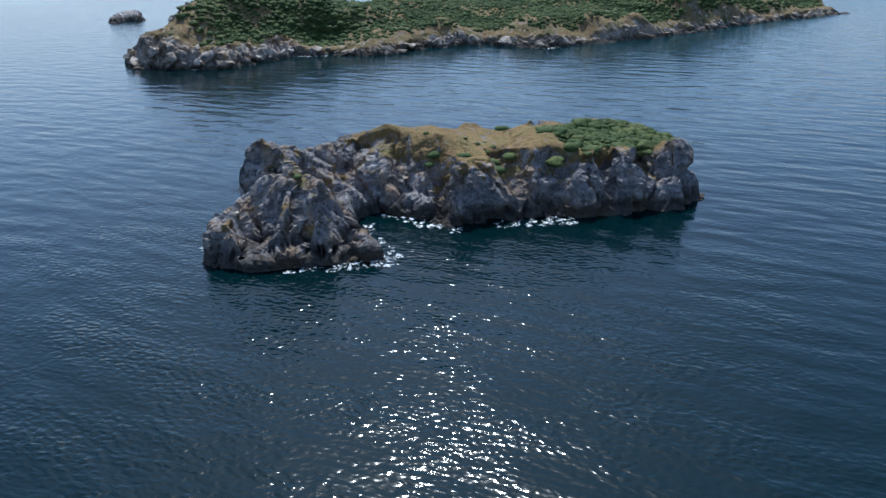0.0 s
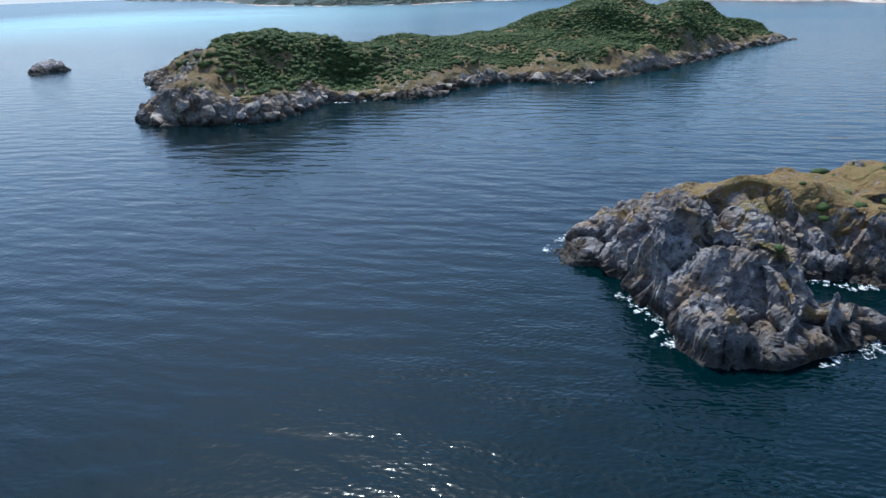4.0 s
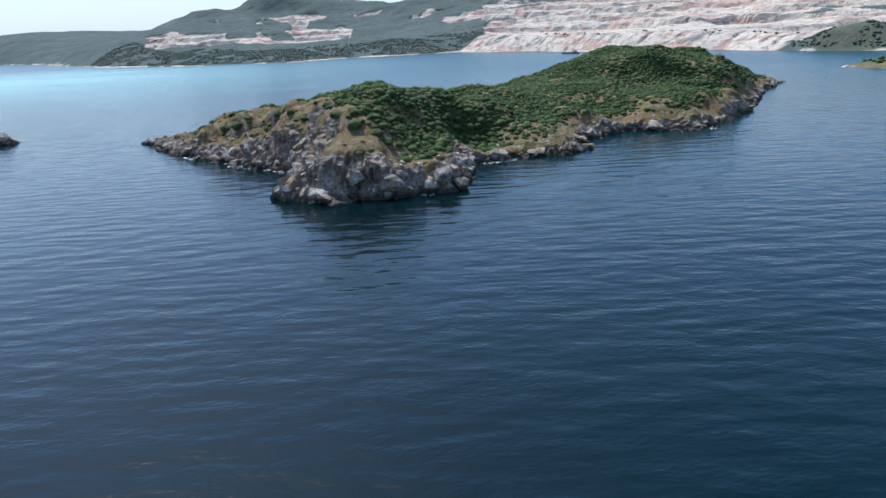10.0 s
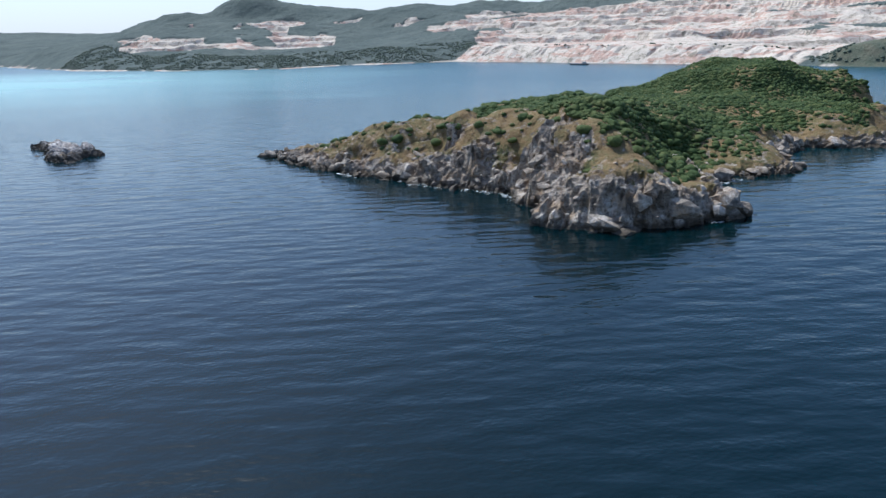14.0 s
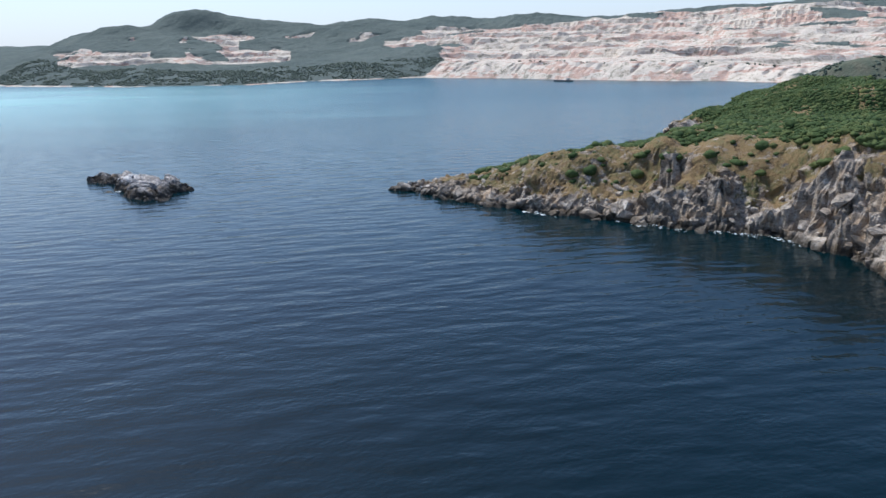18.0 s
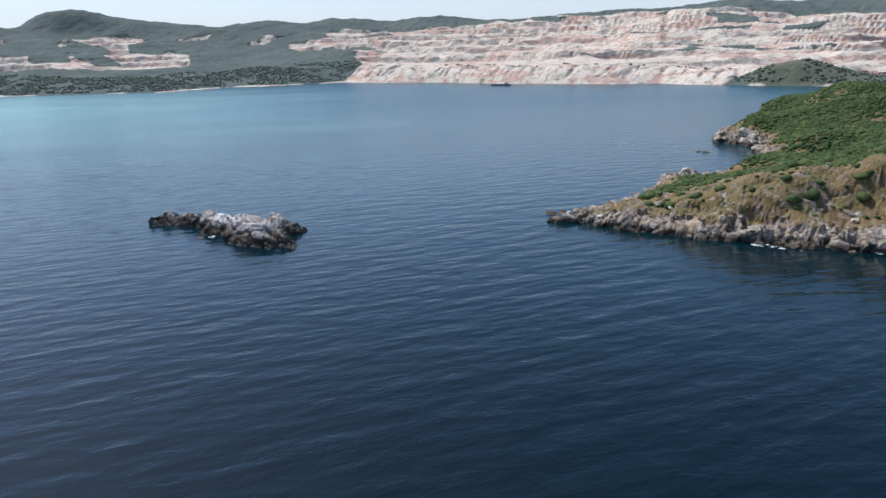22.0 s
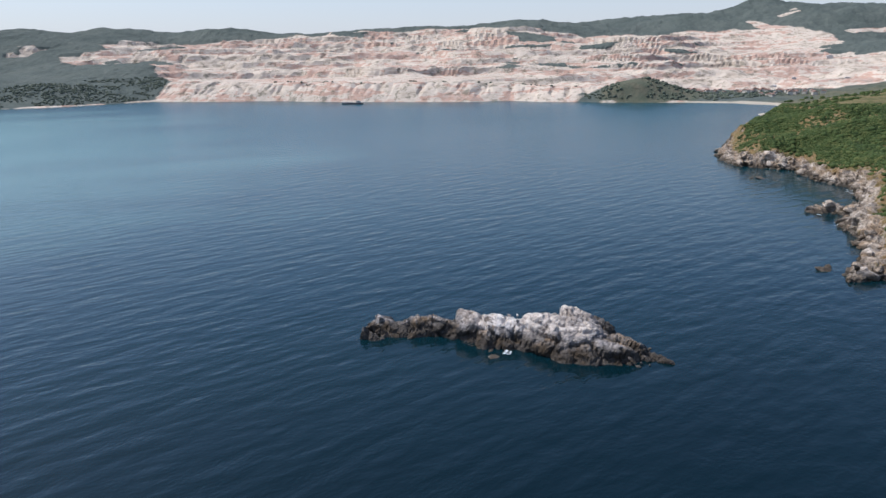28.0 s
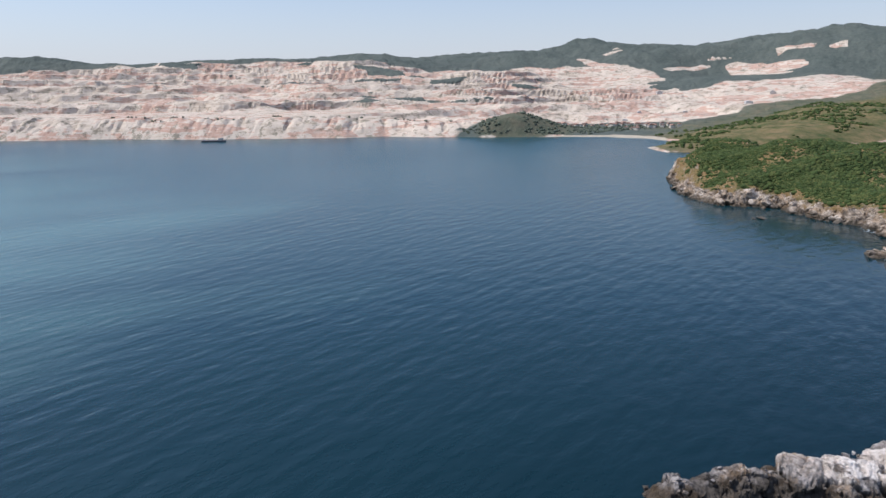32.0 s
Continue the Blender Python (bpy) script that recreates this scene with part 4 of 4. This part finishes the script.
def box_mesh(name, w, d, h, mat, roof=0.0):
    """A block with its base at the origin; with a roof, a gabled prism of that rise."""
    bm = bmesh.new()
    if roof:
        pts = [(-w, -d, 0), (w, -d, 0), (w, d, 0), (-w, d, 0), (-w, 0, roof), (w, 0, roof)]
        v = [bm.verts.new(p) for p in pts]
        for f in ((0, 1, 5, 4), (2, 3, 4, 5), (0, 4, 3), (1, 2, 5), (3, 2, 1, 0)):
            bm.faces.new([v[i] for i in f])
    else:
        bmesh.ops.create_cube(bm, size=1.0, matrix=Matrix.Translation((0, 0, h / 2)) @ Matrix.Diagonal((2 * w, 2 * d, h, 1)))
    me = bpy.data.meshes.new(name)
    bm.to_mesh(me)
    bm.free()
    me.materials.append(mat)
    return me


HOUSE_WALL, HOUSE_ROOF = box_mesh("wall", 4.5, 3.6, 5.2, PLASTER), box_mesh("roof", 5.0, 4.2, 0, TILES, 2.0)
SHED_WALL, SHED_ROOF = box_mesh("wall", 17, 8, 8, SHEET), box_mesh("roof", 17.6, 8.6, 0, SHEET, 2.6)


def house(x, y, turn, wall, roof, high, label, category, group, size=1.0):
    ob = thing(category.replace(" ", "_"), x, y, ground_z(x, y) - 0.6, label, category, group)
    ob.rotation_euler = (0, 0, turn)
    ob.scale = (size, size, size)
    part("wall", wall, ob)
    top = part("roof", roof, ob)
    top.location = (0, 0, high)
    return ob


r = np.random.default_rng(77)
for n in range(56):
    k = n / 56
    x, y = 455 + 150 * k + r.uniform(-16, 16), 935 - 95 * k + r.uniform(-10, 85)
    house(x, y, r.uniform(-0.5, 0.5) + 0.6, HOUSE_WALL, HOUSE_ROOF, 5.2, "small plastered house with a red tiled roof", "house", "houses behind the beach", r.uniform(0.55, 0.95))
for x, y, s in ((900, 923, 0.75), (825, 1001, 0.5), (1040, 1209, 0.7), (1139, 1003, 0.6), (690, 1030, 0.45), (770, 1060, 0.4)):
    house(x, y, 0.6 + r.uniform(-0.2, 0.2), SHED_WALL, SHED_ROOF, 8.0, "grey metal works shed among the quarries", "shed", "quarry sheds", s)

# a strip of sand in the head of the bay
line = [(335, 962), (393, 904), (428, 858), (436, 800), (418, 752)]
co, faces = [], []
for n in range(41):
    k = n / 40 * (len(line) - 1)
    i = min(int(k), len(line) - 2)
    x, y = (line[i][j] + (line[i + 1][j] - line[i][j]) * (k - i) for j in (0, 1))
    wob = 2.5 * math.sin(n * 0.7)
    for off, z in ((-9 + wob, -0.3), (2, 1.3), (16, 2.2 )):
        co.append((x + off * 0.78, y + off * 0.62, z))
    if n:
        for j in (0, 1):
            faces.append((3 * n - 3 + j, 3 * n + j, 3 * n + j + 1, 3 * n - 2 + j))
tagged(new("beach", mesh_of("beach", co, faces, SAND)), "pale sand beach in the head of the bay", "beach", kind="structure")

# a work barge moored under the tips
barge = thing("barge", 14, 1163, 0, "dark steel barge moored off the quarry shore", "barge")
barge.rotation_euler = (0, 0, -0.66)
part("hull", box_mesh("hull", 15, 4, 2.2, RUST), barge)
cabin = part("cabin", box_mesh("cabin", 2.5, 2.5, 3, PLASTER), barge)
cabin.location = (9, 0, 2.2)

# woods along the far shore, as one growth of small crowns
def far_woods(count, seed):
    r = np.random.default_rng(seed)
    co_all, f_all, base, done = [], [], 0, 0
    while done < count:
        x, y = r.uniform(-1250, 620, 6000), r.uniform(880, 2000, 6000)
        d, z = main_base(x, y)
        s = main_spoil(x, y, z)
        near = (d > 6) & (d < 150)
        grove = (s < 0.35) & (fbm(x, y, 40, 2, 95) > -0.35) | (s < 0.8) & (d < 130) & (fbm(x, y, 30, 2, 96) > 0.62)
        village = (np.hypot((x - 520) / 110, (y - 915) / 70) < 1) & (r.random(6000) < 0.5)
        grove |= np.hypot((x - 455) / 45, (y - 985) / 22) < 1
        grove |= (x > -60) & (x < 320) & (d > 52) & (d < 60) & (r.random(6000) < 0.3)
        ok = near & (grove | village)
        x, y = x[ok], y[ok]
        zz = main_height(x[None], y[None])[0]
        for a, b, c in zip(x, y, zz):
            if done >= count:
                break
            co, f = FAR_BUSHES[r.integers(6)]
            w, h = r.uniform(1.8, 3.6), r.uniform(1.6, 3.4)
            co_all.append(co * np.array((w, w, h)) + np.array((a, b, c)))
            f_all.append(f + base)
            base += len(co)
            done += 1
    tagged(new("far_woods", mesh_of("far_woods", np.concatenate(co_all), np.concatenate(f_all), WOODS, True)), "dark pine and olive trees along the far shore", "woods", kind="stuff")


# leaf colours paled and greyed, distance haze put into the base colour
WOODS = leaf_material("far_hazed_leaves", (0.076, 0.094, 0.072), (0.105, 0.122, 0.092), (0.135, 0.15, 0.11))
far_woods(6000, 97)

# low scrub on the neck of land beyond the island
r = np.random.default_rng(98)
x, y = r.uniform(285, 900, 6000), r.uniform(600, 800, 6000)
d, z = main_base(x, y)
ok = (d > 12) & (fbm(x, y, 60, 3, 99) > -0.1)
x, y = x[ok][:1500], y[ok][:1500]
z = main_height(x[None], y[None])[0]
co_all, f_all, base = [], [], 0
for a, b, c in zip(x, y, z):
    co, f = BUSHES[r.integers(6)]
    w = r.uniform(1.5, 4.0)
    co_all.append(co * np.array((w, w, 0.8 * w)) + np.array((a, b, c)))
    f_all.append(f + base)
    base += len(co)
tagged(new("scrub", mesh_of("scrub", np.concatenate(co_all), np.concatenate(f_all), LEAF, True)), "green scrub on the low neck of land", "scrub", kind="stuff")

# skerries of their own near the island
for x, y, s in ((7, 425, 2.6), (4, 427, 1.6), (-83, 281, 1.5), (-101, 302, 2.2), (-97, 304, 1.6), (-48, 336, 2.4), (-38, 358, 2.0), (-214, 290, 1.2), (-213, 293, 0.8)):
    ob = tagged(new("rock", stone_mesh("rock", BOULDER, int(abs(x)) + 900, 0.7)), "small dark wet rock awash near the shore", "rock", "rocks awash")
    ob.matrix_basis = Matrix.LocRotScale((x, y, 0.05 * s), Euler((0.1, 0.05, x)), Vector((1.3 * s, s, 0.55 * s)))
